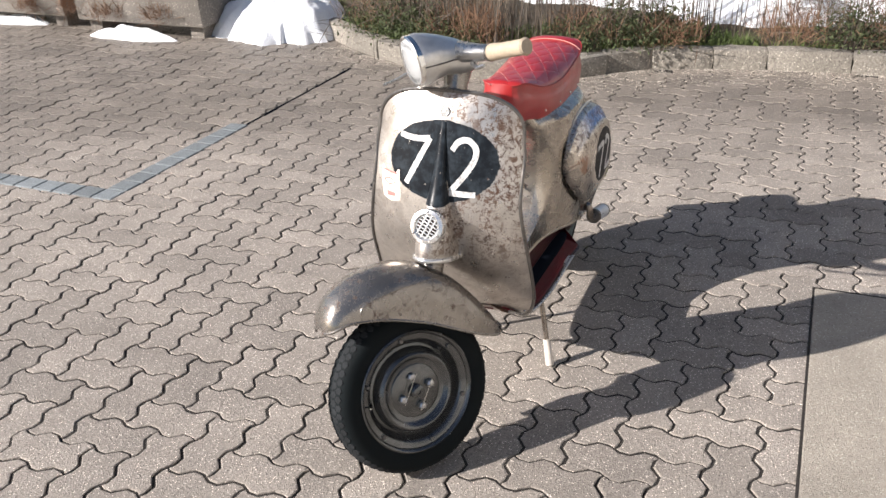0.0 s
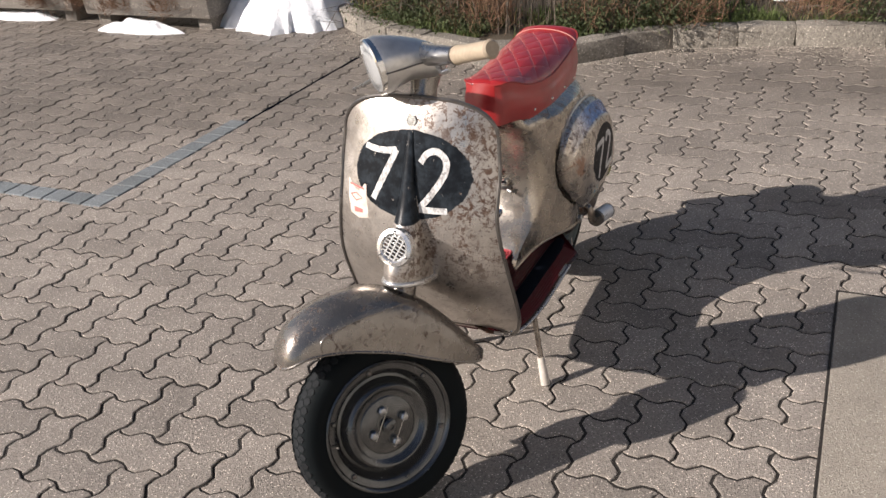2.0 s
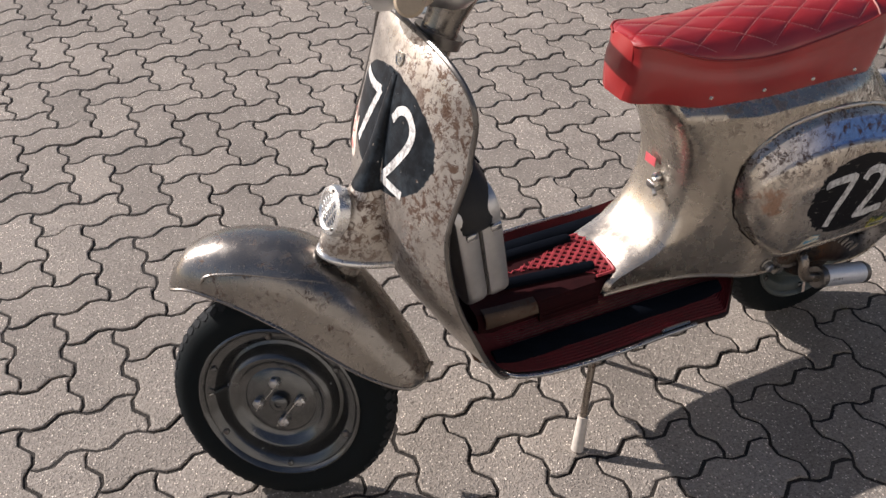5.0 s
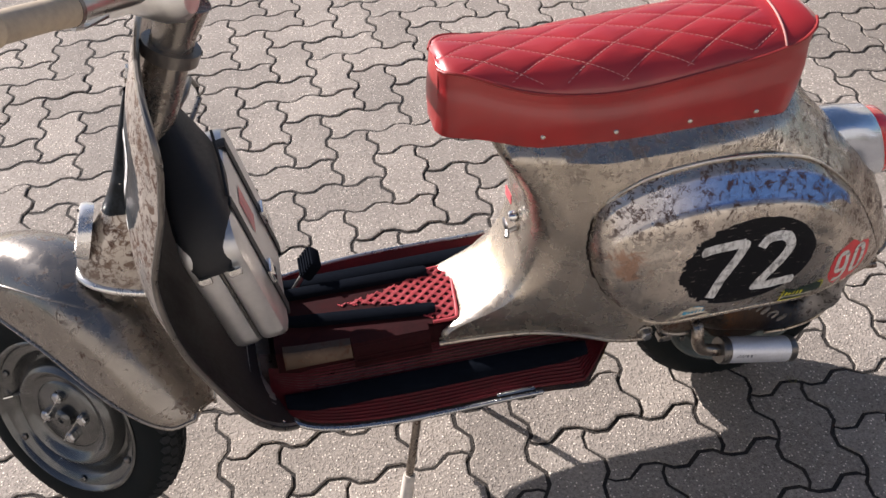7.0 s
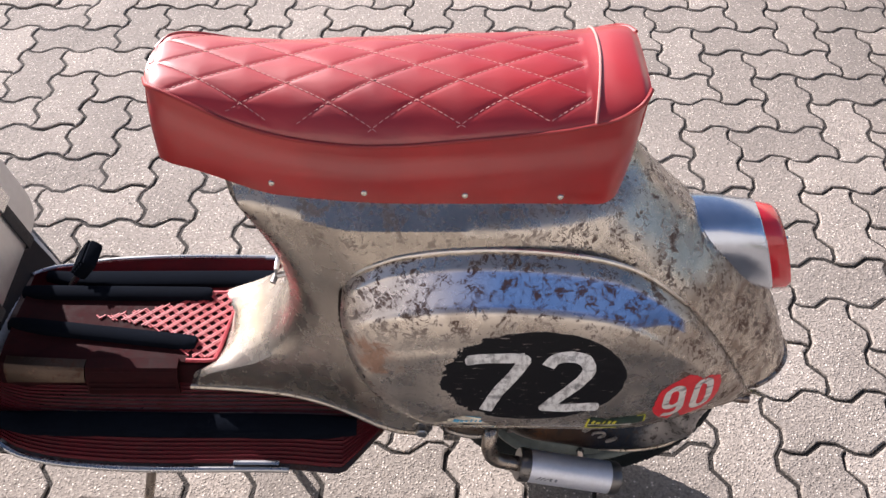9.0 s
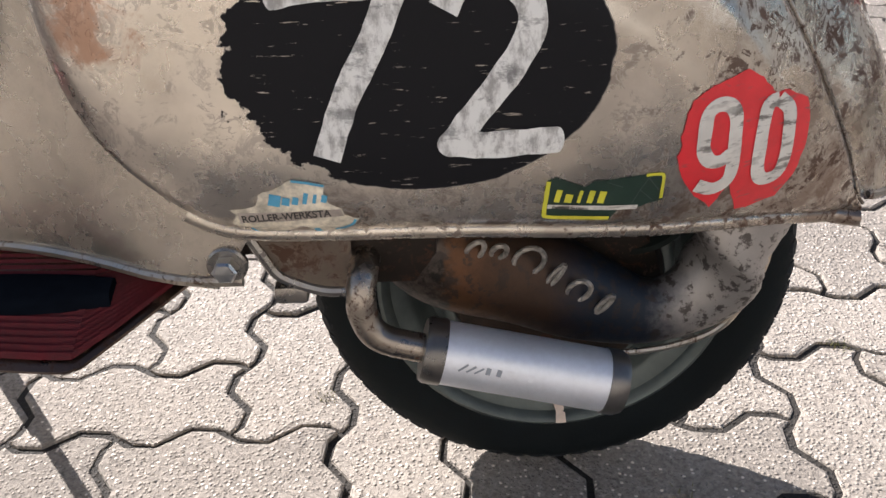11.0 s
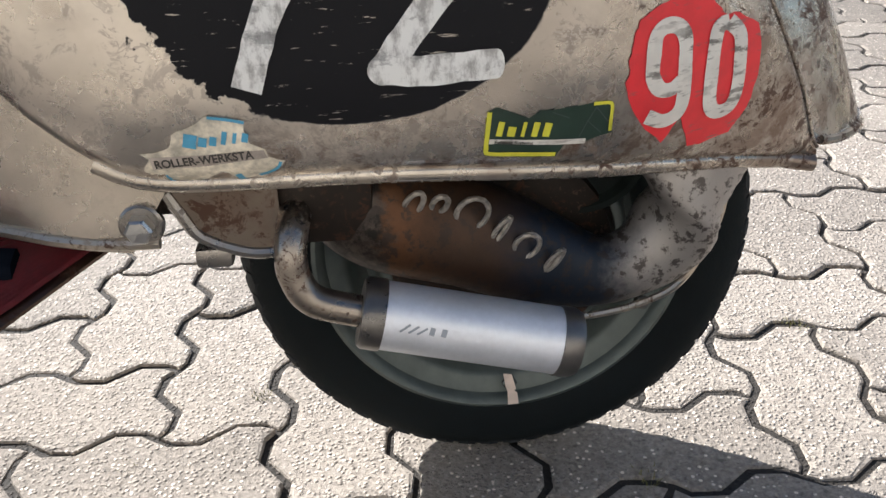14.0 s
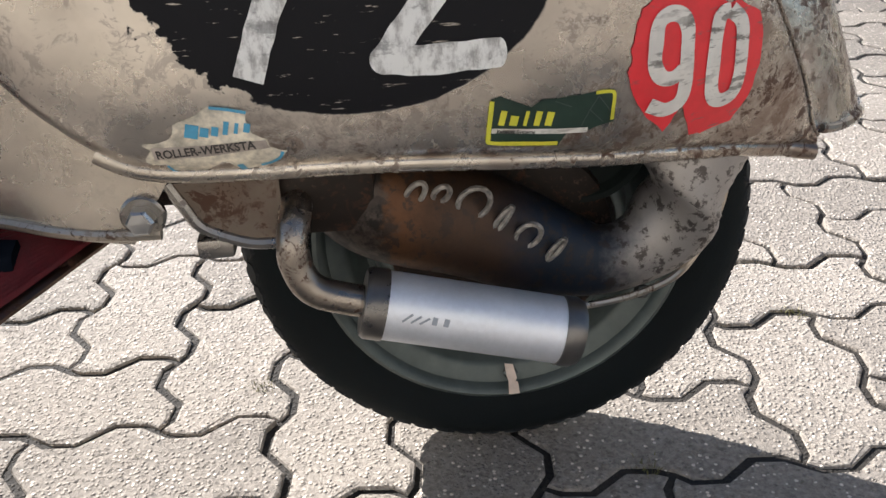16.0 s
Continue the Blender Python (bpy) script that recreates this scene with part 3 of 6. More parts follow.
def wheel(name, matrix, label, finish):
    """A pressed-steel rim with its tyre, hub and nuts; the near face is towards -y."""
    rim = part(name, lathe([(0.128, 0.03), (0.134, 0.032), (0.134, -0.020), (0.144, -0.030), (0.150, -0.036), (0.1505, -0.0405), (0.147, -0.0425), (0.143, -0.040), (0.140, -0.034), (0.128, -0.030), (0.123, -0.026), (0.119, -0.013), (0.112, -0.008),
                            (0.106, -0.010), (0.101, -0.028), (0.097, -0.036), (0.091, -0.039), (0.085, -0.037), (0.080, -0.031), (0.074, -0.027), (0.066, -0.026), (0.062, -0.029), (0.020, -0.029), (0.0005, -0.029)], 72),
               finish, scooter, label, matrix=matrix)
    part("tyre", tyre_mesh(), RUBBER, rim, matrix=matrix)
    part("tread", tread_mesh(), TREAD, rim, matrix=matrix, smooth=False)
    part("hub_cap", lathe([(0.017, -0.027), (0.017, -0.040), (0.013, -0.044), (0.006, -0.045), (0.005, -0.042), (0.0005, -0.042)], 24), RIM, rim, matrix=matrix)
    for k in range(4):
        a = radians(7 + 90 * k)
        part("wheel_nut", lathe([(0.0105, -0.028), (0.0105, -0.039), (0.007, -0.042), (0.0005, -0.043)], 6), ALLOY, rim,
             matrix=matrix @ Matrix.Translation((0.040 * math.cos(a), 0, 0.040 * math.sin(a))), smooth=False)
    for k in (1, 3):
        a, b = radians(7 + 90 * k), radians(7 + 90 * (k + 1))
        ends = [Vector((0.046 * math.cos(t), -0.043, 0.046 * math.sin(t))) for t in (a - 0.25, b + 0.25)]
        part("lock_wire", tube([ends[0] + Vector((0, 0.006, 0)), ends[0], ends[1], ends[1] + Vector((0, 0.006, 0))], 0.0011, 6), CHROME, rim, matrix=matrix)
    for k in range(6):
        a = radians(33 + 60 * k)
        part("rim_bolt", lathe([(0.0065, -0.026), (0.0065, -0.034), (0.0045, -0.036), (0.0005, -0.036)], 6), TRIM if k % 2 else RIM, rim,
             matrix=matrix @ Matrix.Translation((0.132 * math.cos(a), 0, 0.132 * math.sin(a))), smooth=False)
    part("valve", tube([Vector((-0.112, -0.010, 0.010)), Vector((-0.120, -0.030, 0.011)), Vector((-0.128, -0.042, 0.012))], 0.0026, 8), CHROME, rim, "bright tyre valve", matrix=matrix)
    return rim


SMALL = Matrix.Scale(0.965, 4)
front_wheel = wheel("front_wheel", TURN @ Matrix.Translation(HUB) @ SMALL, "dark painted pressed-steel wheel with black tyre", RIM)
REAR = Vector((1.183, -0.022, 0.2015))
rear_wheel = wheel("rear_wheel", Matrix.Translation(REAR) @ SMALL, "black tyre on grey rim, worn", RIM_PALE)

# front mudguard, turned with the wheel
G_TOP = [(-0.175, 0.218), (-0.1667, 0.243), (-0.1377, 0.278), (-0.088, 0.302), (-0.03, 0.31), (0.04, 0.303), (0.1, 0.276), (0.16, 0.225), (0.21, 0.158), (0.245, 0.098), (0.262, 0.066)]
G_LOW = [(-0.175, 0.212), (-0.1294, 0.222), (-0.0714, 0.212), (-0.03, 0.198), (0.05, 0.16), (0.1, 0.128), (0.17, 0.084), (0.235, 0.053), (0.262, 0.056)]
G_HALF = [(-0.175, 0.016), (-0.1692, 0.034), (-0.1543, 0.05), (-0.1129, 0.064), (-0.0549, 0.074), (0.02, 0.079), (0.12, 0.08), (0.19, 0.072), (0.24, 0.052), (0.262, 0.026)]


def fender(u, v):
    """u along the guard from its front lip to its tail, v across from left skirt to right skirt."""
    x = -0.175 + 0.437 * (0.5 - 0.5 * math.cos(math.pi * u))
    top, low, half = interp(x, G_TOP), interp(x, G_LOW), interp(x, G_HALF)
    s = v * 2 - 1
    k = abs(s)
    crown = min(top - low, 0.085)
    if k < 0.6:
        t = k / 0.6 * math.pi / 2
        y, z = half * math.sin(t) ** 0.85 if t > 0 else 0.0, top - (1 - math.cos(t) ** 0.9) * crown
    else:
        t = (k - 0.6) / 0.4
        y, z = half, (top - crown) * (1 - t) + low * t
    return Vector((x, math.copysign(y, s), z))


GUARD = TURN @ Matrix.Translation(HUB)
front_fender = part("front_mudguard", grid(fender, 48, 48, thick=0.002, away=(0, 0, 1)), STEEL_FENDER, scooter, "dull bare-metal front mudguard with pressed crease", matrix=GUARD)
lip = [fender(i / 40, 0) for i in range(41)] + [fender(1, j / 16) for j in range(1, 17)] + [fender(1 - i / 40, 1) for i in range(1, 41)]
part("rolled_lip", tube(lip, 0.0032, 8), STEEL_FENDER, front_fender, matrix=GUARD)
crease = spline([fender(0.275, 0.19), fender(0.280, 0.245), fender(0.315, 0.268), fender(0.42, 0.272), fender(0.51, 0.285), fender(0.57, 0.32), fender(0.63, 0.37)], 6)
part("crease", tube(crease, lambda t: 0.0005 + 0.0032 * min(1.0, 5 * t) * (1 - t) ** 0.7, 10), STEEL_FENDER, front_fender, matrix=GUARD)

# fork leg seen under the guard
part("fork_leg", tube([HUB + Vector((0.0, 0.06, 0)), HUB + Vector((0.04, 0.065, 0.06)), AX0 + Vector((0.07, 0.02, 0.2)), AX1], 0.017, 12), DARK, scooter, matrix=TURN)

# leg shield: x by height on the middle and on the edge
SHIELD_MID = [(0.226, 0.386), (0.24, 0.366), (0.262, 0.343), (0.30, 0.30), (0.35, 0.268), (0.40, 0.238), (0.45, 0.214), (0.50, 0.200), (0.56, 0.197), (0.626, 0.205), (0.733, 0.230), (0.775, 0.243), (0.80, 0.2525), (0.825, 0.264), (0.85, 0.279)]
SHIELD_EDGE = [(0.226, 0.386), (0.24, 0.371), (0.262, 0.352), (0.30, 0.326), (0.35, 0.300), (0.40, 0.280), (0.45, 0.260), (0.50, 0.246), (0.55, 0.239), (0.60, 0.240), (0.65, 0.255), (0.70, 0.272), (0.75, 0.283), (0.80, 0.295), (0.85, 0.310)]
SHIELD_HALF = [(0.226, 0.138), (0.233, 0.152), (0.245, 0.166), (0.27, 0.183), (0.31, 0.197), (0.35, 0.203), (0.45, 0.201), (0.50, 0.197), (0.55, 0.190), (0.60, 0.184), (0.65, 0.183), (0.70, 0.183), (0.75, 0.178)]


def shield_x(y, z):
    h = interp(z, SHIELD_HALF)
    k = min(1.2, abs(y) / h)
    return interp(z, SHIELD_MID) + (interp(z, SHIELD_EDGE) - interp(z, SHIELD_MID)) * k ** 2.6


def shield_top(y):
    k = abs(y) / 0.178
    return 0.75 + 0.092 * (1 - min(1, k) ** 3.2) ** (1 / 2.2)


def on_shield(y, z, lift=0.0):
    return Vector((shield_x(y, z) - lift, y, z))


def shield_fn(u, v):
    s = u * 2 - 1
    s = math.copysign(1 - (1 - abs(s)) ** 1.15, s)
    if v < 0.75:
        z = 0.226 + (0.75 - 0.226) * v / 0.75
        y = s * interp(z, SHIELD_HALF)
    else:
        y = s * 0.178
        z = 0.75 + (shield_top(y) - 0.75) * (v - 0.75) / 0.25
    return on_shield(y, z)


shield = part("leg_shield", grid(shield_fn, 80, 70, thick=0.003, away=(-1, 0, 0)), STEEL_SHIELD, scooter, "rust-flecked bare-metal leg shield with black painted oval")
edge = [on_shield(-interp(z, SHIELD_HALF), z) for z in np.linspace(0.228, 0.75, 48)]
edge += [on_shield(y, shield_top(y)) for y in [-0.178 * math.cos(math.pi * i / 40) for i in range(1, 40)]]
edge += [on_shield(interp(z, SHIELD_HALF), z) for z in np.linspace(0.75, 0.228, 48)]
lining = part("shield_lining", grid(lambda u, v: on_shield((u * 2 - 1) * (interp(0.246 + 0.38 * v, SHIELD_HALF) - 0.010), 0.246 + 0.38 * v) + Vector((0.0045, 0, 0)), 30, 24, thick=0.003, away=(1, 0, 0)), LINING, shield, "dark rubber lining inside the leg shield")
part("edge_trim", tube([p + Vector((-0.001, 0, 0)) for p in edge], 0.0044, 8), TRIM, shield, "dark metal edge trim")


for y, z in ((-0.165, 0.262), (-0.100, 0.244), (-0.020, 0.240), (0.100, 0.244), (0.165, 0.262)):
    part("shield_rivet", lathe([(0.0042, 0.002), (0.0042, -0.001), (0.0028, -0.0026), (0.0005, -0.003)], 12), RIVET, shield, matrix=Matrix.Translation(on_shield(y, z, 0.0)) @ Matrix.Rotation(radians(35), 4, "Y") @ Matrix.Rotation(radians(-90), 4, "Z"))


def stroke(points, place, width, name, parent, label="", lift=0.0008):
    return part(name, ribbon(points, width, place, lift), WHITE_PAINT, parent, label, smooth=False)


def flat_spline(pts, steps=7):
    return [(p.x, p.y) for p in spline([(a, b, 0) for a, b in pts], steps)]


def seven(l, r, t, b, w):
    """Two brush strokes of a painted seven between left, right, top and bottom."""
    top = [(l + (r - l) * i / 10, t + 0.04 * (b - t) * math.sin(i / 10 * 3)) for i in range(11)]
    leg = [(r - w * 0.1 + (l + (r - l) * 0.28 - r) * i / 14, t + (b - t) * i / 14) for i in range(15)]
    return top, leg


def two(l, r, t, b):
    d, h = r - l, b - t
    top = flat_spline([(l + 0.02 * d, t + 0.2 * h), (l + 0.25 * d, t + 0.04 * h), (l + 0.6 * d, t), (l + 0.9 * d, t + 0.14 * h), (l + 0.88 * d, t + 0.36 * h),
                       (l + 0.5 * d, t + 0.68 * h), (l + 0.04 * d, t + 0.97 * h)])
    return top, [(l + d * i / 10, b) for i in range(11)]


for pts in (*seven(0.108, 0.030, 0.740, 0.632, 0.0), *two(-0.024, -0.086, 0.742, 0.622)):
    stroke(pts, on_shield, 0.0135, "painted_digit", shield, "white brush-painted number stroke")

# raised rib and horn housing down the middle of the shield
def horn_cast(u, v):
    z = 0.778 + (0.492 - 0.778) * v
    half = interp(v, [(0, 0.006), (0.2, 0.011), (0.45, 0.018), (0.65, 0.030), (0.8, 0.040), (1, 0.046)])
    out = interp(v, [(0, 0.003), (0.25, 0.010), (0.5, 0.022), (0.68, 0.045), (0.80, 0.072), (0.9, 0.090), (1, 0.098)])
    a = math.pi * u
    y = -half * math.cos(a)
    k = math.sin(a) ** 0.75
    zz = z - 0.028 * (1 - k) * v ** 4
    return Vector((shield_x(y, zz) + 0.003 - out * k - 0.003, y, zz))


cast = part("horn_housing", grid(horn_cast, 24, 40), STEEL_SHIELD, scooter, "pressed-metal horn housing down the shield's middle")
rim_pts = [horn_cast(i / 24, 1) for i in range(25)]
part("housing_rim", tube(rim_pts, 0.0062, 10), HORN_METAL, cast, "bright rolled rim of the horn housing")
HORN = Matrix.Translation((0.129, 0, 0.566)) @ Matrix.Rotation(radians(20), 4, "Y") @ Matrix.Rotation(radians(-90), 4, "Z")
horn = part("horn", lathe([(0.041, 0.012), (0.041, 0.0), (0.039, -0.006), (0.031, -0.0085), (0.0275, -0.006), (0.0265, -0.002), (0.0005, -0.002)], 40), HORN_METAL, cast, "round chrome horn grille", matrix=HORN)
for k in range(-3, 4):
    w = math.sqrt(max(0.0, 0.0262 ** 2 - (k * 0.0075) ** 2))
    part("grille_bar", box(w * 2, 0.004, 0.0036, 0.001, (0, -0.0045, k * 0.0075), 1), HORN_METAL, horn, matrix=HORN @ Matrix.Rotation(radians(24), 4, "Y"))
for k in (-1, 0, 1):
    part("grille_bar", box(0.0046, 0.004, 0.046 if k else 0.052, 0.001, (k * 0.0125, -0.005, 0), 1), HORN_METAL, horn, matrix=HORN @ Matrix.Rotation(radians(24), 4, "Y"))
for k in range(3):
    a = radians(90 + 120 * k)
    part("grille_screw", lathe([(0.0026, -0.0075), (0.0026, -0.0095), (0.0005, -0.0102)], 10), TRIM, horn, matrix=HORN @ Matrix.Translation((0.0345 * math.cos(a), 0, 0.0345 * math.sin(a))))
part("grille_dark", lathe([(0.0245, -0.0025), (0.0005, -0.0026)], 32), DARK, horn, matrix=HORN)
badge = part("badge", lathe([(0.0120, 0.004), (0.0120, 0.0005), (0.0098, 0.0005), (0.0088, 0.0018), (0.006, 0.0018), (0.005, 0.0008), (0.0005, 0.0008)], 6), RIVET, shield, "small hexagonal metal badge",
             matrix=Matrix.Translation(on_shield(0, 0.800, 0.004)) @ Matrix.Rotation(radians(17), 4, "Y") @ Matrix.Rotation(radians(-90), 4, "Z"), smooth=False)
STICK = [(0.160, 0.660), (0.106, 0.657), (0.104, 0.625), (0.100, 0.586), (0.126, 0.580), (0.150, 0.588), (0.157, 0.62)]
PAPER = simple("torn_paper_sticker", (0.72, 0.60, 0.52), 0.6, 0.0, 45, 0.3)
RED_PRINT = simple("red_print", (0.52, 0.17, 0.15), 0.5, 0.0, 60, 0.25)
part("sticker", patch(STICK, on_shield), PAPER, shield, "torn pale sticker with red print")
part("sticker_print", ribbon([(0.154, 0.650), (0.130, 0.648), (0.112, 0.646)], 0.004, on_shield, 0.0014), RED_PRINT, shield, smooth=False)
part("sticker_print", ribbon([(0.150, 0.628), (0.134, 0.634), (0.116, 0.626), (0.134, 0.618), (0.150, 0.628)], 0.003, on_shield, 0.0014), RED_PRINT, shield, smooth=False)
part("sticker_print", patch([(0.140, 0.604), (0.115, 0.602), (0.116, 0.594), (0.138, 0.592)], on_shield, 0.0012), RED_PRINT, shield)

# steering head and handlebar, turned with the fork
UP = (AX1 - AX0).normalized()


head = part("steering_column", tube([AX1 - UP * 0.55, AX1 - UP * 0.2, AX1 - UP * 0.02, AX1 + UP * 0.03, AX1 + UP * 0.075], lambda t: 0.028 + 0.008 * smooth01(0.75, 1, t), 24), STEEL_FENDER, scooter, "bare steel steering column", matrix=TURN)
part("collar", tube([AX1 - UP * 0.005, AX1 + UP * 0.012], 0.038, 24), TRIM, head, matrix=TURN)
HEAD = Matrix.Translation((0.315, 0, 0.930)) @ Matrix.Rotation(radians(-44), 4, "Z")
rings = []
for s, ry, top, bot, lean in [(-0.102, 0.053, 0.036, -0.076, 0.21), (-0.096, 0.056, 0.039, -0.078, 0.21), (-0.082, 0.058, 0.042, -0.075, 0.19), (-0.06, 0.057, 0.039, -0.066, 0.14),
                              (-0.03, 0.052, 0.031, -0.058, 0.06), (0.0, 0.046, 0.021, -0.060, 0.0), (0.025, 0.038, 0.010, -0.062, 0.0), (0.042, 0.028, 0.000, -0.058, 0.0), (0.055, 0.012, -0.012, -0.045, 0.0)]:
    c, r = (top + bot) / 2, (top - bot) / 2
    rings.append([Vector((s - lean * r * math.sin(a), ry * math.cos(a), c + r * math.sin(a))) for a in (2 * math.pi * i / 36 for i in range(36))])
headset = part("headset", loft(rings), HEAD_ALLOY, scooter, "polished alloy handlebar headset with lamp housing", matrix=HEAD)
LAMP = HEAD @ Matrix.Translation((-0.103, 0, -0.020)) @ Matrix.Rotation(radians(-12), 4, "Y") @ Matrix.Rotation(radians(-90), 4, "Z") @ Matrix.Diagonal((0.96, 1, 1.0, 1))
LENS = simple("ribbed_lamp_glass", (0.42, 0.43, 0.43), 0.10, 0.0, 60, 0.08, coat=0.8)
lens = part("headlamp", lathe([(0.052, 0.006), (0.052, -0.002), (0.042, -0.006), (0.024, -0.009), (0.0005, -0.010)], 40), LENS, headset, "round headlamp with pale ribbed glass", matrix=LAMP)
part("lamp_ring", lathe([(0.0585, 0.010), (0.0600, -0.002), (0.057, -0.005), (0.053, -0.003), (0.052, 0.004)], 40), CHROME, headset, matrix=LAMP)
for k in range(-5, 6):
    w = math.sqrt(0.048 ** 2 - (k * 0.0085) ** 2)
    part("glass_rib", box(0.0022, 0.002, 2 * w, 0.0008, (k * 0.0085, -0.0075 + 0.0035 * (abs(k) / 5) ** 2, 0), 1), LENS, lens, matrix=LAMP)
part("seam", tube([Vector((-0.095, -0.0570, -0.022)), Vector((-0.06, -0.0585, -0.018)), Vector((-0.03, -0.0525, -0.015)), Vector((0.0, -0.0465, -0.014))], 0.0016, 6), TRIM, headset, matrix=HEAD)


def handlebar(inner, bend, start, end, tip):
    """One arm with its collar, grip and lever."""
    inner, bend, start, end = map(Vector, (inner, bend, start, end))
    arm = part("bar_arm", tube(spline([inner, bend, start], 5), lambda t: 0.0245 - 0.0085 * t, 18), ALLOY, headset)
    d = end - start
    part("collar", tube([start - d * 0.03, start + d * 0.02], 0.0195, 20), TRIM, arm)
    part("grip", tube([start + d * t for t in (0, 0.03, 0.06, 0.3, 0.6, 0.9, 0.96, 1.0)], lambda t: 0.0168 + (0.002 if t < 0.3 or t > 0.8 else 0) - (0.004 if t == 1 else 0), 20), CORK, headset, "cream ribbed rubber grip")
    part("lever", tube(spline(tip, 6), lambda t: 0.006 - 0.002 * t, 8), ALLOY, headset, "thin alloy hand lever")


BAR = Matrix.Translation((0.315, 0, 0.930)) @ Matrix.Rotation(radians(STEER), 4, "Z")
handlebar(BAR @ Vector((0.0, -0.02, -0.006)), BAR @ Vector((0.0, -0.09, 0.006)), BAR @ Vector((0.008, -0.143, 0.016)), BAR @ Vector((0.0200, -0.256, 0.049)),
          [BAR @ Vector((-0.004, -0.085, -0.018)), BAR @ Vector((-0.012, -0.115, -0.020)), BAR @ Vector((-0.006, -0.135, -0.012))])
handlebar((0.33, 0.02, 0.925), (0.385, 0.07, 0.893), (0.452, 0.110, 0.856), (0.568, 0.178, 0.788), [(0.375, 0.085, 0.882), (0.42, 0.185, 0.818), (0.462, 0.252, 0.783)])

# rear body: level slices from the flange up to the seat
BODY_FRONT = [(0.266, 0.652), (0.300, 0.664), (0.320, 0.684), (0.335, 0.706), (0.36, 0.735), (0.40, 0.759), (0.456, 0.772), (0.50, 0.769), (0.546, 0.758), (0.618, 0.724), (0.66, 0.706), (0.69, 0.697)]
BODY_REAR = [(0.265, 1.475), (0.31, 1.459), (0.36, 1.438), (0.40, 1.417), (0.45, 1.385), (0.50, 1.340), (0.55, 1.288), (0.60, 1.238), (0.64, 1.205), (0.69, 1.184)]
BODY_HALF = [(0.28, 0.152), (0.40, 0.147), (0.48, 0.142), (0.54, 0.136), (0.58, 0.1325), (0.61, 0.1265), (0.632, 0.119), (0.645, 0.108), (0.69, 0.082)]


def body_half(x, z):
    along = interp(x, [(0.60, 0.076), (0.70, 0.082), (0.77, 0.092), (0.83, 0.112), (0.90, 0.146), (0.96, 0.170), (1.2, 0.172)])
    w = min(along, interp(z, BODY_HALF))
    w = w - 0.25 * max(0.0, 0.012 - abs(along - interp(z, BODY_HALF)))
    w -= smooth01(0.615, 0.645, z) * max(0.0, w - max(0.03, interp(x, [(0.66, 0.036), (0.70, 0.052), (0.75, 0.064), (0.80, 0.073), (0.885, 0.083), (1.2, 0.084)])))
    xr = interp(z, BODY_REAR)
    tail = max(0.0, min(1.0, (xr - x) / 0.26))
    return w * (1 - (1 - tail) ** 2.6) ** 0.52 * (1 - 0.21 * smooth01(1.27, 1.36, x) * smooth01(0.52, 0.44, z)) if tail < 1 else w


def body_ring(z):
    xf, xr = interp(z, BODY_FRONT), interp(z, BODY_REAR)
    w0 = min(body_half(xf + 0.05, z), 0.09)
    d = 0.042 * smooth01(0.330, 0.290, z)
    left = [(xf, 0.0), (xf + 0.0005 - 0.05 * d, 0.35 * w0), (xf + 0.003 - 0.4 * d, 0.65 * w0), (xf + 0.009 - d, 0.84 * w0), (xf + 0.018 - d, 0.95 * w0)]
    n = 40
    left += [(xf - d + 0.035 + (xr - xf + d - 0.035) * (1 - (1 - i / n) ** 1.35), None) for i in range(n + 1)]
    pts = []
    for x, y in left:
        pts.append((x, body_half(x, z) if y is None else y))
    return [Vector((x, -y, z)) for x, y in pts] + [Vector((x, y, z)) for x, y in pts[-2:0:-1]]


zs = [0.266 + (0.69 - 0.266) * i / 46 for i in range(47)]
def body_floor(x):
    """Height of the body's lower edge."""
    return interp(x, [(0.60, 0.268), (0.950, 0.266), (0.972, 0.330), (1.30, 0.330), (1.37, 0.306), (1.41, 0.284), (1.48, 0.280)])


bm = loft([body_ring(z) for z in zs], caps=False)
for v in bm.verts:
    f = body_floor(v.co.x)
    if v.co.z < f + 0.004:
        v.co.z = f + 0.1 * max(0.0, v.co.z - 0.266)
bmesh.ops.holes_fill(bm, edges=[e for e in bm.edges if e.is_boundary and e.verts[0].co.z > 0.6])
body = part("rear_body", bm, STEEL_BODY, scooter, "bare pressed-steel rear body with rust pits")
part("body_flange", tube([Vector((x, -body_half(x, 0.28) - 0.001, 0.271)) for x in np.linspace(0.62, 0.955, 30)], 0.0040, 8), STEEL, body)
part("body_flange", tube([Vector((x, body_half(x, 0.28) + 0.001, 0.271)) for x in np.linspace(0.62, 0.955, 30)], 0.0040, 8), STEEL, body)
tail_pts = [Vector((x, -body_half(x, 0.288), body_floor(x) + 0.002)) for x in np.linspace(1.405, 1.465, 12)] + [Vector((1.4665, 0, 0.283))] + [Vector((x, body_half(x, 0.288), body_floor(x) + 0.002)) for x in np.linspace(1.465, 1.405, 12)]
part("tail_lip", tube([p + Vector((0.001, 0, 0)) for p in tail_pts], 0.0036, 8), PIPE_STEEL, body)

# side panel over the engine
PANEL_TOP = [(0.848, 0.47), (0.852, 0.512), (0.862, 0.540), (0.885, 0.564), (0.93, 0.583), (1.02, 0.592), (1.12, 0.584), (1.19, 0.562), (1.25, 0.515), (1.294, 0.464), (1.337, 0.398), (1.370, 0.338), (1.397, 0.286)]
PANEL_BOT = [(0.848, 0.455), (0.858, 0.415), (0.880, 0.375), (0.910, 0.345), (0.945, 0.323), (0.98, 0.317), (1.10, 0.316), (1.22, 0.309), (1.32, 0.294), (1.397, 0.277)]


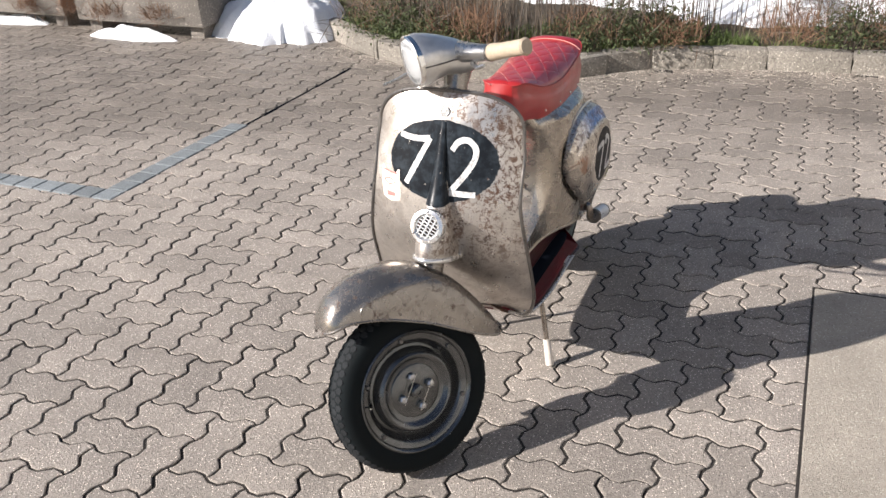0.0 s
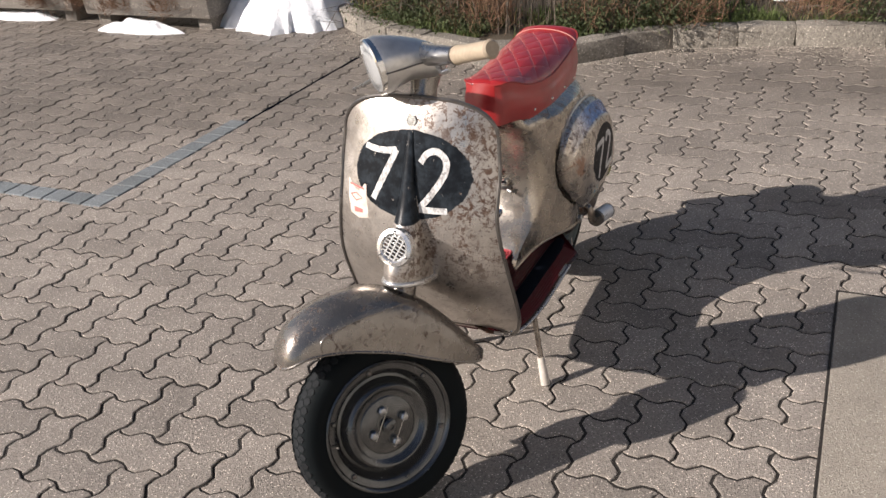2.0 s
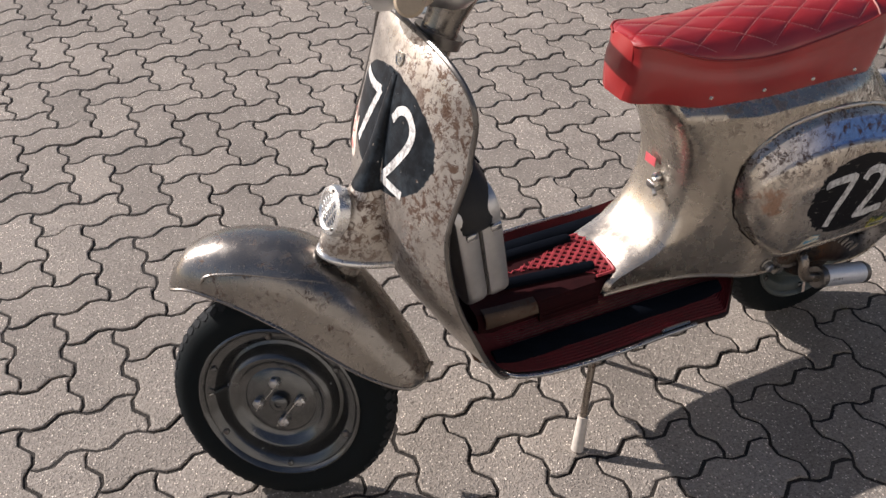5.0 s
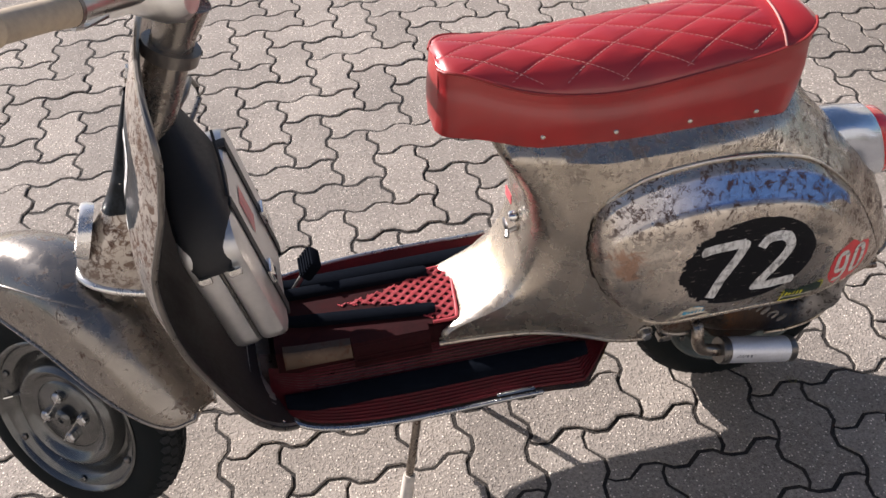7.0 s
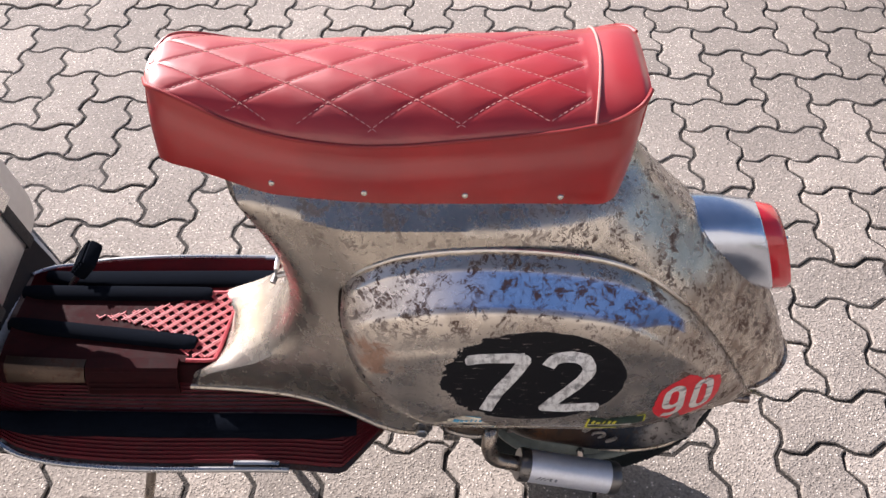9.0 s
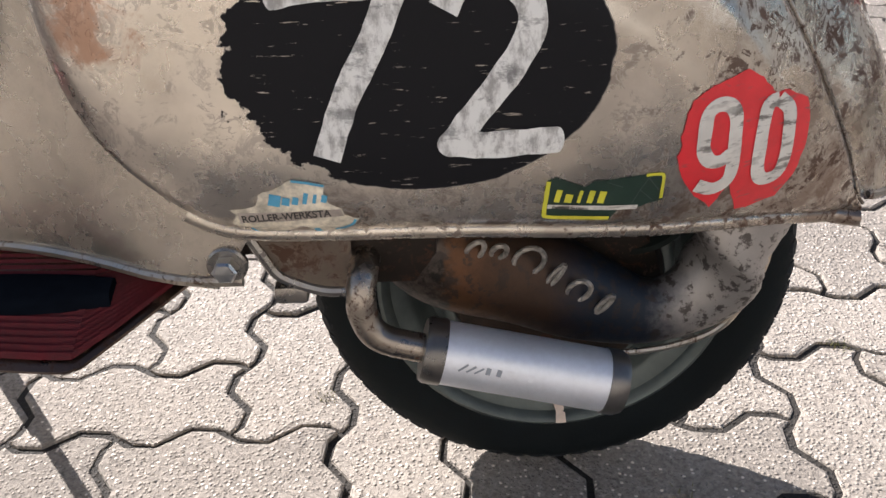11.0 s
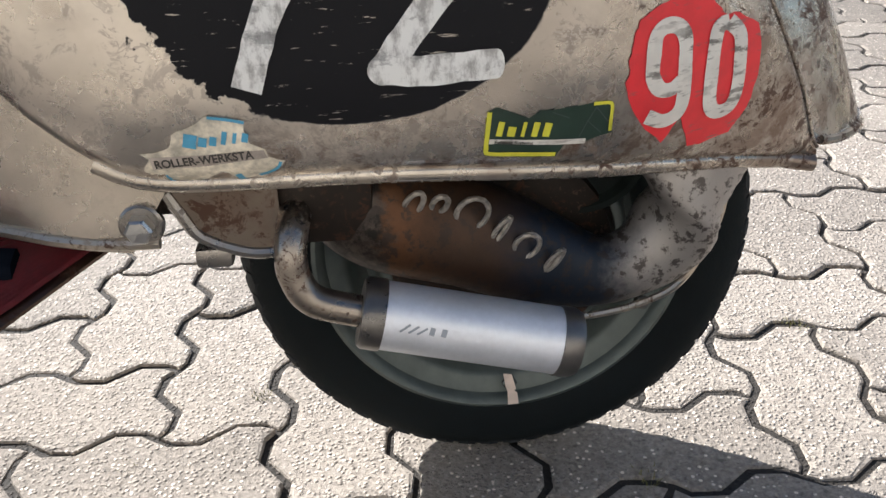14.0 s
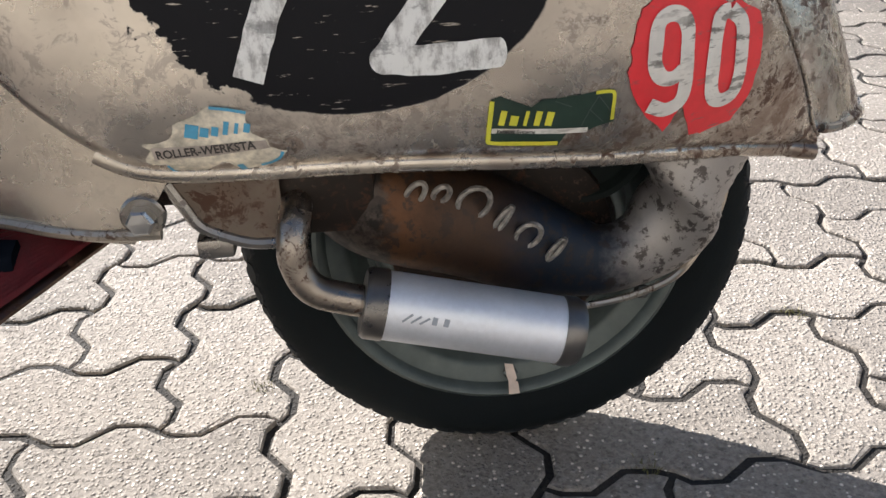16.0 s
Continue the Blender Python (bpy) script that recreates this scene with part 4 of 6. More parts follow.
def panel_depth(x, z):
    """How far the panel stands out to the side at x, z."""
    e_top = interp(x, PANEL_TOP) - z
    e_bot = z - interp(x, PANEL_BOT)
    e_left = x - 0.858
    d = interp(e_top, [(-0.01, 0.128), (0.0, 0.130), (0.005, 0.142), (0.008, 0.148), (0.047, 0.1725), (0.0505, 0.1780), (0.054, 0.1806), (0.066, 0.1860), (0.080, 0.1903), (0.100, 0.1944), (0.106, 0.1970), (0.114, 0.1984), (0.3, 0.200)])
    taper = interp(x, [(0.845, 0.130), (0.853, 0.152), (0.875, 0.174), (0.92, 0.191), (0.98, 0.200), (1.16, 0.200), (1.22, 0.190), (1.26, 0.174), (1.31, 0.153), (1.36, 0.130), (1.40, 0.108)])
    d = min(d, taper) - 0.25 * max(0.0, 0.034 - abs(d - taper)) ** 2 / 0.034
    d -= 0.010 * max(0.0, 1 - e_bot / 0.016) ** 2 + 0.014 * max(0.0, 1 - e_bot / 0.075) ** 2
    return max(d, 0.10)


def on_panel(x, z, lift=0.0):
    return Vector((x, -panel_depth(x, z) - lift, z))


def panel_fn(u, v):
    x = 0.848 + (1.397 - 0.848) * (u ** 1.2)
    zb, zt = interp(x, PANEL_BOT), interp(x, PANEL_TOP)
    return on_panel(x, zb + (zt - zb) * v)


bm = grid(panel_fn, 110, 90, thick=0.0025, away=(0, -1, 0))
# mask of the painted sky reflection along the upper bevel
layer = bm.verts.layers.float.new("band")
for v in bm.verts:
    e = interp(v.co.x, PANEL_TOP) - v.co.z
    v[layer] = smooth01(0.008, 0.013, e) * smooth01(0.050, 0.046, e + 0.024 * smooth01(1.19, 1.25, v.co.x)) * smooth01(0.858, 0.890, v.co.x) * smooth01(1.262, 1.252, v.co.x)
panel = part("side_panel", bm, STEEL_COWL, scooter, "bulging rusty engine side panel with sky reflection painted blue and black painted oval")
part("panel_lip", tube([on_panel(x, interp(x, PANEL_BOT), 0.001) for x in np.linspace(0.93, 1.395, 40)], 0.0062, 10), STEEL_BODY, panel)
# Paler steel on the rolled edge paints in its bright highlight line
part("panel_bead", tube([(x, -max(body_half(x, interp(x, PANEL_TOP)), 0.1300) - 0.0008, interp(x, PANEL_TOP) + 0.0025) for x in np.linspace(0.868, 1.262, 60)], lambda t: 0.0012 + 0.0020 * math.sin(math.pi * t) ** 0.5, 8), HIGHLIGHT_EDGE, panel, "rolled steel edge over the panel, its highlight put into pale steel")
SEVEN = ([(1.003, 0.4745), (1.020, 0.4775), (1.045, 0.4785), (1.068, 0.4790)], [(1.0685, 0.4760), (1.0580, 0.4500), (1.0413, 0.4190), (1.0335, 0.4000), (1.0255, 0.3775)])
TWO = (flat_spline([(1.0962, 0.4640), (1.1044, 0.4765), (1.1230, 0.4800), (1.1395, 0.4730), (1.1452, 0.4540), (1.1330, 0.4290), (1.1092, 0.3980), (1.1010, 0.3870)]), [(1.0985, 0.3850), (1.1200, 0.3835), (1.1400, 0.3845), (1.1612, 0.3855)])
for k, pts in enumerate((*SEVEN, *TWO)):
    stroke(flat_spline(pts, 6) if len(pts) < 8 else pts, on_panel, 0.0165, "painted_digit", panel, "white brush-painted number stroke", 0.0008 + 0.0003 * (k % 2))
for x, z in ((1.0990, 0.3850), (1.0675, 0.4770), (1.1612, 0.3855), (1.0030, 0.4745)):
    part("stroke_end", patch([(x + (0.0083 if x < 1.16 and x > 1.01 else 0.0040) * math.cos(t), z + 0.0083 * math.sin(t)) for t in np.linspace(0, 2 * math.pi, 18)[:-1]], on_panel, 0.0014), WHITE_PAINT, panel)

# dark tube that paints in the shadow line where the panel meets the body
seam = []
for i in range(90):
    a = radians(150 + 72 * i / 89)
    dx, dz = math.cos(a), math.sin(a)
    for k in range(120, 20, -1):
        r = 0.36 * k / 120
        x, z = 1.08 + dx * r, 0.44 + dz * r * 0.62
        if 0.846 < x < 1.395 and interp(x, PANEL_BOT) < z < interp(x, PANEL_TOP) + 0.002 and panel_depth(x, z) > body_half(x, z) + 0.001:
            seam.append(Vector((x + dx * 0.0025, -body_half(x, z) - 0.0004, z + dz * 0.0025)))
            break
part("panel_seam", tube(seam, 0.0016, 8), DARK, panel, "dark tube drawn in for the shadow line between panel and body")
tail_seam = [on_panel(x, interp(x, PANEL_TOP), -0.001) + Vector((0.0015, 0, 0.001)) for x in np.linspace(1.255, 1.396, 40)]
part("panel_edge", tube(tail_seam, 0.0014, 8), STEEL_BODY, panel, "rolled rear edge of the side panel")

YELLOW = simple("yellow_print", (0.62, 0.60, 0.05), 0.45, 0.0, 60, 0.2)
GREEN_BLACK = simple("dark_green_sticker", (0.022, 0.045, 0.033), 0.35, 0.0, 60, 0.3)
CREAM = simple("cream_sticker", (0.62, 0.56, 0.45), 0.55, 0.0, 150, 0.55)
CYAN = simple("light_blue_print", (0.10, 0.36, 0.55), 0.5, 0.0, 70, 0.2)
PRINT = simple("dark_print", (0.05, 0.045, 0.04), 0.5, 0.0, 70, 0.3)


def worn_print(name, color, under, bare):
    """Sticker colour scraped through along the riding direction."""
    s = Mat(name)
    streak = s.noise(1, 5, 0.65, co=s.scaled(45, 45, 190))
    f = s.math("MULTIPLY", s.ramp(streak, 0.50 - bare, 0.58 - bare), s.ramp(s.noise(28, 4), 0.38, 0.6))
    col = s.mix(s.ramp(s.noise(60, 4), 0.3, 0.7), tuple(c * 0.85 for c in color), color)
    return s.done(s.mix(f, col, under), 0.42)


GREY_BAND = simple("worn_grey_band", (0.36, 0.31, 0.27), 0.6, 0.0, 110, 0.4)
RED_STICKER = worn_print("red_sticker", (0.74, 0.026, 0.036), (0.30, 0.09, 0.08), -0.09)
WORN_WHITE = worn_print("worn_white_print", (0.70, 0.67, 0.62), (0.16, 0.145, 0.13), 0.0)

# round red number sticker, torn at its foot
NINETY = [(1.2771, 0.4162), (1.2882, 0.4094), (1.2978, 0.3984), (1.3090, 0.3973), (1.3245, 0.3886), (1.3282, 0.3738), (1.3280, 0.3560), (1.3232, 0.3361), (1.3130, 0.3210), (1.2920, 0.3165), (1.2837, 0.3171),
          (1.2754, 0.3395), (1.2702, 0.3335), (1.2641, 0.3235), (1.2517, 0.3352), (1.2404, 0.3523), (1.2355, 0.3672), (1.2376, 0.3720), (1.2367, 0.3804), (1.2391, 0.3914), (1.2419, 0.4022), (1.2505, 0.4073), (1.2630, 0.4116)]


def ragged(outline, seed, amount):
    """The outline with small tears between its corners."""
    rng = random.Random(seed)
    out = []
    for (x0, z0), (x1, z1) in zip(outline, outline[1:] + outline[:1]):
        for k in range(3):
            j = amount if k else 0.0
            out.append((x0 + (x1 - x0) * k / 3 + rng.uniform(-j, j), z0 + (z1 - z0) * k / 3 + rng.uniform(-j, j)))
    return out


decal = part("number_sticker", patch(ragged(NINETY, 3, 0.0007), on_panel), RED_STICKER, panel, "worn round red sticker with white figures")
NINE = [(1.2736, 0.3735), (1.2723, 0.3878), (1.2672, 0.3954), (1.2588, 0.3970), (1.2530, 0.3920), (1.2522, 0.3799), (1.2526, 0.3687), (1.2579, 0.3605), (1.2654, 0.3590), (1.2715, 0.3630)]
NINE_TAIL = [(1.2730, 0.3790), (1.2746, 0.3550), (1.2723, 0.3433), (1.2626, 0.3392), (1.2515, 0.3440)]
ZERO = [(1.3014, 0.3937), (1.3103, 0.3852), (1.3124, 0.3702), (1.3130, 0.3514), (1.3096, 0.3403), (1.3001, 0.3381), (1.2942, 0.3452), (1.2928, 0.3636), (1.2930, 0.3815), (1.2949, 0.3915), (1.3014, 0.3937)]
for pts in (NINE, NINE_TAIL, ZERO):
    part("figure", ribbon(flat_spline(pts, 5), 0.0094, on_panel, 0.0013, 0.08), WORN_WHITE, decal, smooth=False)

# dark sticker with yellow border
TAG = [(1.1545, 0.3289), (1.1566, 0.3579), (1.1616, 0.3598), (1.1659, 0.3553), (1.1770, 0.3493), (1.1861, 0.3562), (1.1979, 0.3563), (1.2123, 0.3575), (1.2252, 0.3584), (1.2296, 0.3566), (1.2299, 0.3373), (1.2224, 0.3362), (1.2160, 0.3337),
       (1.2020, 0.3335), (1.1971, 0.3244), (1.1757, 0.3264)]
firm = part("maker_sticker", patch(ragged(TAG, 7, 0.0004), on_panel), GREEN_BLACK, panel, "torn dark green sticker with yellow border")
part("border", ribbon(flat_spline([(1.1572, 0.3573), (1.1562, 0.3457), (1.1555, 0.3341), (1.1572, 0.3304), (1.1756, 0.3286), (1.1966, 0.3267)], 4), 0.0027, on_panel, 0.0014), YELLOW, firm, smooth=False)
part("border", ribbon(flat_spline([(1.2171, 0.3575), (1.2253, 0.3574), (1.2283, 0.3555), (1.2284, 0.3473), (1.2284, 0.3390)], 4), 0.0021, on_panel, 0.0014), YELLOW, firm, smooth=False)
for k, (h, w) in enumerate(((0.0092, 0.0036), (0.0062, 0.0046), (0.0092, 0.0022), (0.0092, 0.0036), (0.0088, 0.0044))):
    x, z = 1.1625 + 0.0068 * k, 0.3418 - 0.0006 * k
    part("print_bar", ribbon([(x, z), (x + h * 0.1, z + h * 0.5), (x + h * 0.2, z + h)], w, on_panel, 0.0015), YELLOW, firm, smooth=False)
part("print_bar", ribbon([(1.1572, 0.3385), (1.1783, 0.3366), (1.1960, 0.3350), (1.2140, 0.3340)], 0.0034, on_panel, 0.0013), WORN_WHITE, firm, smooth=False)
part("wording", lettering("Exhaust Systems", 0.0034, on_panel, 1.1600, 0.3370, lift=0.0019, angle=-0.095, bold=0.00008), PRINT, firm, smooth=False)
for a, b in (((1.2099, 0.3372), (1.2140, 0.3465)), ((1.2140, 0.3465), (1.2189, 0.3554)), ((1.2189, 0.3554), (1.2270, 0.3449)), ((1.2139, 0.3474), (1.2231, 0.3384)), ((1.1932, 0.3546), (1.2031, 0.3503))):
    part("thin_line", ribbon([a, ((a[0] + b[0]) / 2, (a[1] + b[1]) / 2), b], 0.0006, on_panel, 0.0014), RIM_PALE, firm, smooth=False)

# torn workshop sticker
SHOP = [(0.9809, 0.3535), (0.9931, 0.3584), (1.0022, 0.3641), (1.0220, 0.3602), (1.0206, 0.3539), (1.0226, 0.3487), (1.0232, 0.3457), (1.0308, 0.3418), (1.0316, 0.3367), (1.0413, 0.3335), (1.0375, 0.3290), (1.0311, 0.3236), (1.0244, 0.3223),
        (1.0143, 0.3172), (1.0110, 0.3252), (1.0041, 0.3278), (0.9922, 0.3199), (0.9764, 0.3161), (0.9708, 0.3213), (0.9719, 0.3275), (0.9641, 0.3267), (0.9611, 0.3309), (0.9655, 0.3379), (0.9607, 0.3420), (0.9715, 0.3431), (0.9784, 0.3456)]
shop = part("workshop_sticker", patch(ragged(SHOP, 9, 0.0006), on_panel), CREAM, panel, "torn cream workshop sticker with blue print")
part("dark_band", patch([(0.9660, 0.3395), (0.9665, 0.3310), (0.9980, 0.3325), (1.0316, 0.3360), (1.0300, 0.3412), (0.9980, 0.3398)], on_panel, 0.0010), GREY_BAND, shop, "worn grey band on the sticker")
part("wording", lettering("ROLLER-WERKSTA", 0.0076, on_panel, 0.9682, 0.3322, lift=0.0016, squeeze=0.88, angle=0.072, bold=0.0002), PRINT, shop, smooth=False)
for k, (h, w) in enumerate(((0.0085, 0.0075), (0.0058, 0.0048), (0.0056, 0.0040), (0.0082, 0.0028), (0.0066, 0.0022), (0.0056, 0.0036))):
    x, z = 0.9895 + 0.0059 * k + (0.0012 if k else 0), 0.3449 + 0.0004 * k
    part("print_bar", ribbon([(x, z), (x + h * 0.12, z + h * 0.5), (x + h * 0.24, z + h)], w, on_panel, 0.0014), CYAN, shop, smooth=False)
part("border", ribbon([(1.0022, 0.3632), (1.0121, 0.3615), (1.0217, 0.3591)], 0.0019, on_panel, 0.0014), CYAN, shop, smooth=False)
part("border", ribbon(flat_spline([(1.0386, 0.3330), (1.0366, 0.3291), (1.0315, 0.3257), (1.0250, 0.3233)], 4), 0.0019, on_panel, 0.0014), CYAN, shop, smooth=False)
part("border", ribbon([(0.9726, 0.3266), (0.9742, 0.3212), (0.9776, 0.3182)], 0.0017, on_panel, 0.0014), CYAN, shop, smooth=False)
part("print_bar", ribbon([(1.0130, 0.3250), (1.0146, 0.3195)], 0.0040, on_panel, 0.0014), CYAN, shop, smooth=False)

# lock, key and small sticker on the body's front
LOCK = Matrix.Translation((0.770, -0.004, 0.452)) @ Matrix.Rotation(radians(90), 4, "Z")
lock = part("seat_lock", lathe([(0.0095, 0.0), (0.0095, 0.008), (0.007, 0.012), (0.0005, 0.012)], 20), CHROME, body, "chrome lock", matrix=LOCK)
part("key", box(0.004, 0.022, 0.012, 0.001, (0.752, -0.006, 0.440)), ALLOY, lock)
part("fuel_lever", tube([(0.768, -0.016, 0.437), (0.752, -0.018, 0.435), (0.748, -0.028, 0.431)], 0.0045, 8), ALLOY, body)
part("red_tag", box(0.002, 0.030, 0.018, 0.0005, (0.765, 0.020, 0.478)), simple("pink_red_sticker", (0.62, 0.10, 0.12), 0.5, 0, 60, 0.25), body, "small torn pink-red sticker", smooth=False, matrix=Matrix.Translation((0.0, 0, 0)))

# tail lamp
def lamp_ring(x, z, hx, hz, ry):
    """A rounded ring about (x, 0, z); (hx, hz) runs from its middle to its top."""
    out = []
    for i in range(36):
        a = 2 * math.pi * i / 36
        c, s_ = math.copysign(abs(math.cos(a)) ** 0.8, math.cos(a)), math.copysign(abs(math.sin(a)) ** 0.8, math.sin(a))
        out.append(Vector((x + hx * s_, ry * c, z + hz * s_)))
    return out


tail_lamp = part("tail_lamp", loft([lamp_ring(1.295, 0.492, -0.040, 0.058, 0.046), lamp_ring(1.322, 0.489, -0.036, 0.060, 0.047), lamp_ring(1.345, 0.486, -0.030, 0.063, 0.046), lamp_ring(1.388, 0.477, -0.021, 0.0655, 0.044), lamp_ring(1.392, 0.476, -0.021, 0.063, 0.042)]),
                 ALLOY_BLUE, scooter, "polished tail lamp housing with red lens")
part("lens", loft([lamp_ring(1.390, 0.476, -0.021, 0.064, 0.042), lamp_ring(1.411, 0.474, -0.020, 0.061, 0.041), lamp_ring(1.419, 0.473, -0.018, 0.055, 0.036), lamp_ring(1.421, 0.473, -0.012, 0.038, 0.024)]), RED_LENS, tail_lamp, "red lens")
part("gasket", loft([lamp_ring(1.316, 0.490, -0.039, 0.063, 0.051), lamp_ring(1.323, 0.489, -0.038, 0.063, 0.051)]), CHROME, tail_lamp)
part("lens_screw", lathe([(0.004, 0.004), (0.004, -0.002), (0.0005, -0.003)], 12), CHROME, tail_lamp, matrix=Matrix.Translation((1.412, -0.012, 0.500)) @ Matrix.Rotation(radians(90), 4, "Z"))

# seat
S_X0, S_LEN = 0.650, 0.542
S_HALF = [(0.650, 0.028), (0.653, 0.039), (0.660, 0.047), (0.672, 0.055), (0.70, 0.065), (0.75, 0.078), (0.80, 0.087), (0.885, 0.097), (1.0, 0.098), (1.08, 0.095), (1.13, 0.091), (1.163, 0.086), (1.183, 0.074), (1.192, 0.056)]
S_PIPE = [(0.650, 0.752), (0.662, 0.756), (0.68, 0.754), (0.70, 0.748), (0.75, 0.730), (0.80, 0.719), (0.86, 0.714), (0.92, 0.715), (1.0, 0.723), (1.1, 0.733), (1.13, 0.738), (1.15, 0.742), (1.17, 0.750), (1.185, 0.757), (1.192, 0.759)]
S_CROWN = [(0.650, 0.757), (0.662, 0.7625), (0.70, 0.763), (0.75, 0.760), (0.8, 0.758), (0.9, 0.761), (1.0, 0.762), (1.1, 0.763), (1.13, 0.763), (1.16, 0.769), (1.182, 0.768), (1.192, 0.762)]
S_BASE = [(0.650, 0.652), (0.69, 0.651), (0.72, 0.645), (0.775, 0.633), (0.853, 0.626), (0.95, 0.624), (1.1, 0.622), (1.192, 0.618)]


def quilt(x, y):
    """Depth of the quilted seams on the seat's top."""
    if x > 1.126 or x < 0.652:
        return 0.0
    a = (x - 0.898 + (y + 0.038) / 0.525) / 0.0935
    b = (x - 0.898 - (y + 0.038) / 0.525) / 0.0935
    d = min(abs(a - round(a)), abs(b - round(b))) * 0.0935 * 0.465
    return -0.0010 * math.exp(-(d / 0.0022) ** 2) - 0.0008 * math.exp(-(d / 0.010) ** 2)


def seat_top(x, s):
    """s across from -1 to 1."""
    h, zp, zc = interp(x, S_HALF), interp(x, S_PIPE), interp(x, S_CROWN)
    y = s * h
    z = zp + (zc - zp) * (1 - abs(s) ** 2.6) ** 0.75
    z += quilt(x, y) * min(1.0, (1 - abs(s)) * 9)
    return Vector((x, y, z))


def seat_x(u):
    return S_X0 + S_LEN * ((0.5 - 0.5 * math.cos(math.pi * u)) * 0.35 + u * 0.65)


seat = part("seat", grid(lambda u, v: seat_top(seat_x(u), v * 2 - 1), 190, 90), LEATHER, scooter, "red quilted leatherette saddle with white diamond stitching")


def seat_lean(x, v):
    """The ends lean: the nose runs forward, the rear under, towards the lower edge."""
    return x - 0.008 * v * smooth01(0.72, 0.65, x) - 0.014 * v * smooth01(1.12, 1.192, x)


def seat_side(side):
    def fn(u, v):
        x = seat_x(u)
        h, zp, zb = interp(x, S_HALF), interp(x, S_PIPE), interp(x, S_BASE)
        bulge = 0.006 * math.sin(math.pi * v) - 0.004 * v - 0.004 * math.sin(math.pi * min(1, v * 2.2)) ** 2
        return Vector((seat_lean(x, v), side * (h + bulge), zp + (zb - zp) * v))
    return fn


for side in (-1, 1):
    part("seat_skirt", grid(seat_side(side), 60, 14, thick=0.003, away=(0, side, 0)), LEATHER, seat, "plain red leatherette skirt")
    pipe = [seat_top(seat_x(i / 60), side) + Vector((0, side * 0.001, 0)) for i in range(61)]
    part("piping", tube(pipe, 0.0026, 8), PIPING, seat)
for x, sgn in ((0.650, -1), (1.192, 1)):
    h, zp, zb = interp(x, S_HALF), interp(x, S_PIPE), interp(x, S_BASE)
    part("seat_end", grid(lambda u, v: Vector((seat_lean(x, v) + sgn * 0.007 * math.sin(math.pi * u) * math.sin(math.pi * v), (u * 2 - 1) * (h + 0.006 * math.sin(math.pi * v) - 0.004 * v),
         zp + (zb - zp) * v + (interp(x, S_CROWN) - zp) * (1 - abs(u * 2 - 1) ** 2.6) ** 0.75 * (1 - v))), 24, 12, thick=0.003, away=(sgn, 0, 0)), LEATHER, seat, "red leatherette end panel")
cross = [seat_top(1.132 + 0.010 * (s + 1) / 2 + 0.006 * (1 - abs(s) ** 1.5), s) + Vector((0, 0, 0.0015)) for s in np.linspace(-1, 1, 40)]
part("piping", tube(cross, 0.0016, 8), THREAD, seat, "pale welt before the rear hump")

# stitches along the quilting
bm = bmesh.new()
for fam in (-1, 1):
    for n in range(-12, 20):
        t = 0.0
        for i in range(150):
            y = -0.115 + 0.0032 * i * 0.5
            x = 0.898 + n * 0.0935 - fam * (y + 0.038) / 0.525
            if not 0.668 < x < 1.126:
                continue
            s = y / interp(x, S_HALF)
            if abs(s) > 0.93 or i % 2:
                continue
            p = seat_top(x, s)
            q = seat_top(x - fam * 0.0019 / 0.525, (y + 0.0019) / interp(x, S_HALF))
            w = Vector((0.00045, 0.00025 * fam, 0))
            up_ = Vector((0, 0, 0.0006))
            vs = [bm.verts.new(c) for c in (p - w, p - w + up_, p + w + up_, p + w, q - w, q - w + up_, q + w + up_, q + w)]
            for f in ((0, 1, 5, 4), (1, 2, 6, 5), (2, 3, 7, 6), (0, 1, 2, 3), (4, 5, 6, 7)):
                bm.faces.new([vs[k] for k in f])
tagged(part("stitching", bm, THREAD, seat, smooth=False), kind="stuff")
for x, z in ((0.783, 0.654), (0.886, 0.652), (0.997, 0.649), (1.103, 0.642)):
    for side in (-1, 1):
        h, zp, zb = interp(x, S_HALF), interp(x, S_PIPE), interp(x, S_BASE)
        v = (zp - z) / (zp - zb)
        yy = side * (h + 0.006 * math.sin(math.pi * v) - 0.004 * v)
        part("rivet", lathe([(0.0042, 0.001), (0.0042, -0.001), (0.003, -0.0028), (0.0005, -0.0034)], 14), RIVET, seat, matrix=Matrix.Translation((x, yy, z)) @ Matrix.Rotation(0 if side < 0 else math.pi, 4, "Z"))

# floor: a pan between shield and body, with a middle tunnel
FLOOR_Z = 0.264


def floor_half(x):
    return interp(x, [(0.325, 0.118), (0.345, 0.138), (0.375, 0.157), (0.42, 0.170), (0.47, 0.177), (0.56, 0.182), (0.76, 0.182), (0.83, 0.187), (0.842, 0.184), (0.916, 0.106), (0.925, 0.096)])


def floor_z(x, y):
    """The board slopes down to its near edge; the far edge is bent up."""
    k = max(0.0, abs(y) - 0.06) / 0.125
    return FLOOR_Z + (-0.040 * k ** 1.15 if y < 0 else 0.002 * k) + 0.016 * smooth01(0.40, 0.32, x)


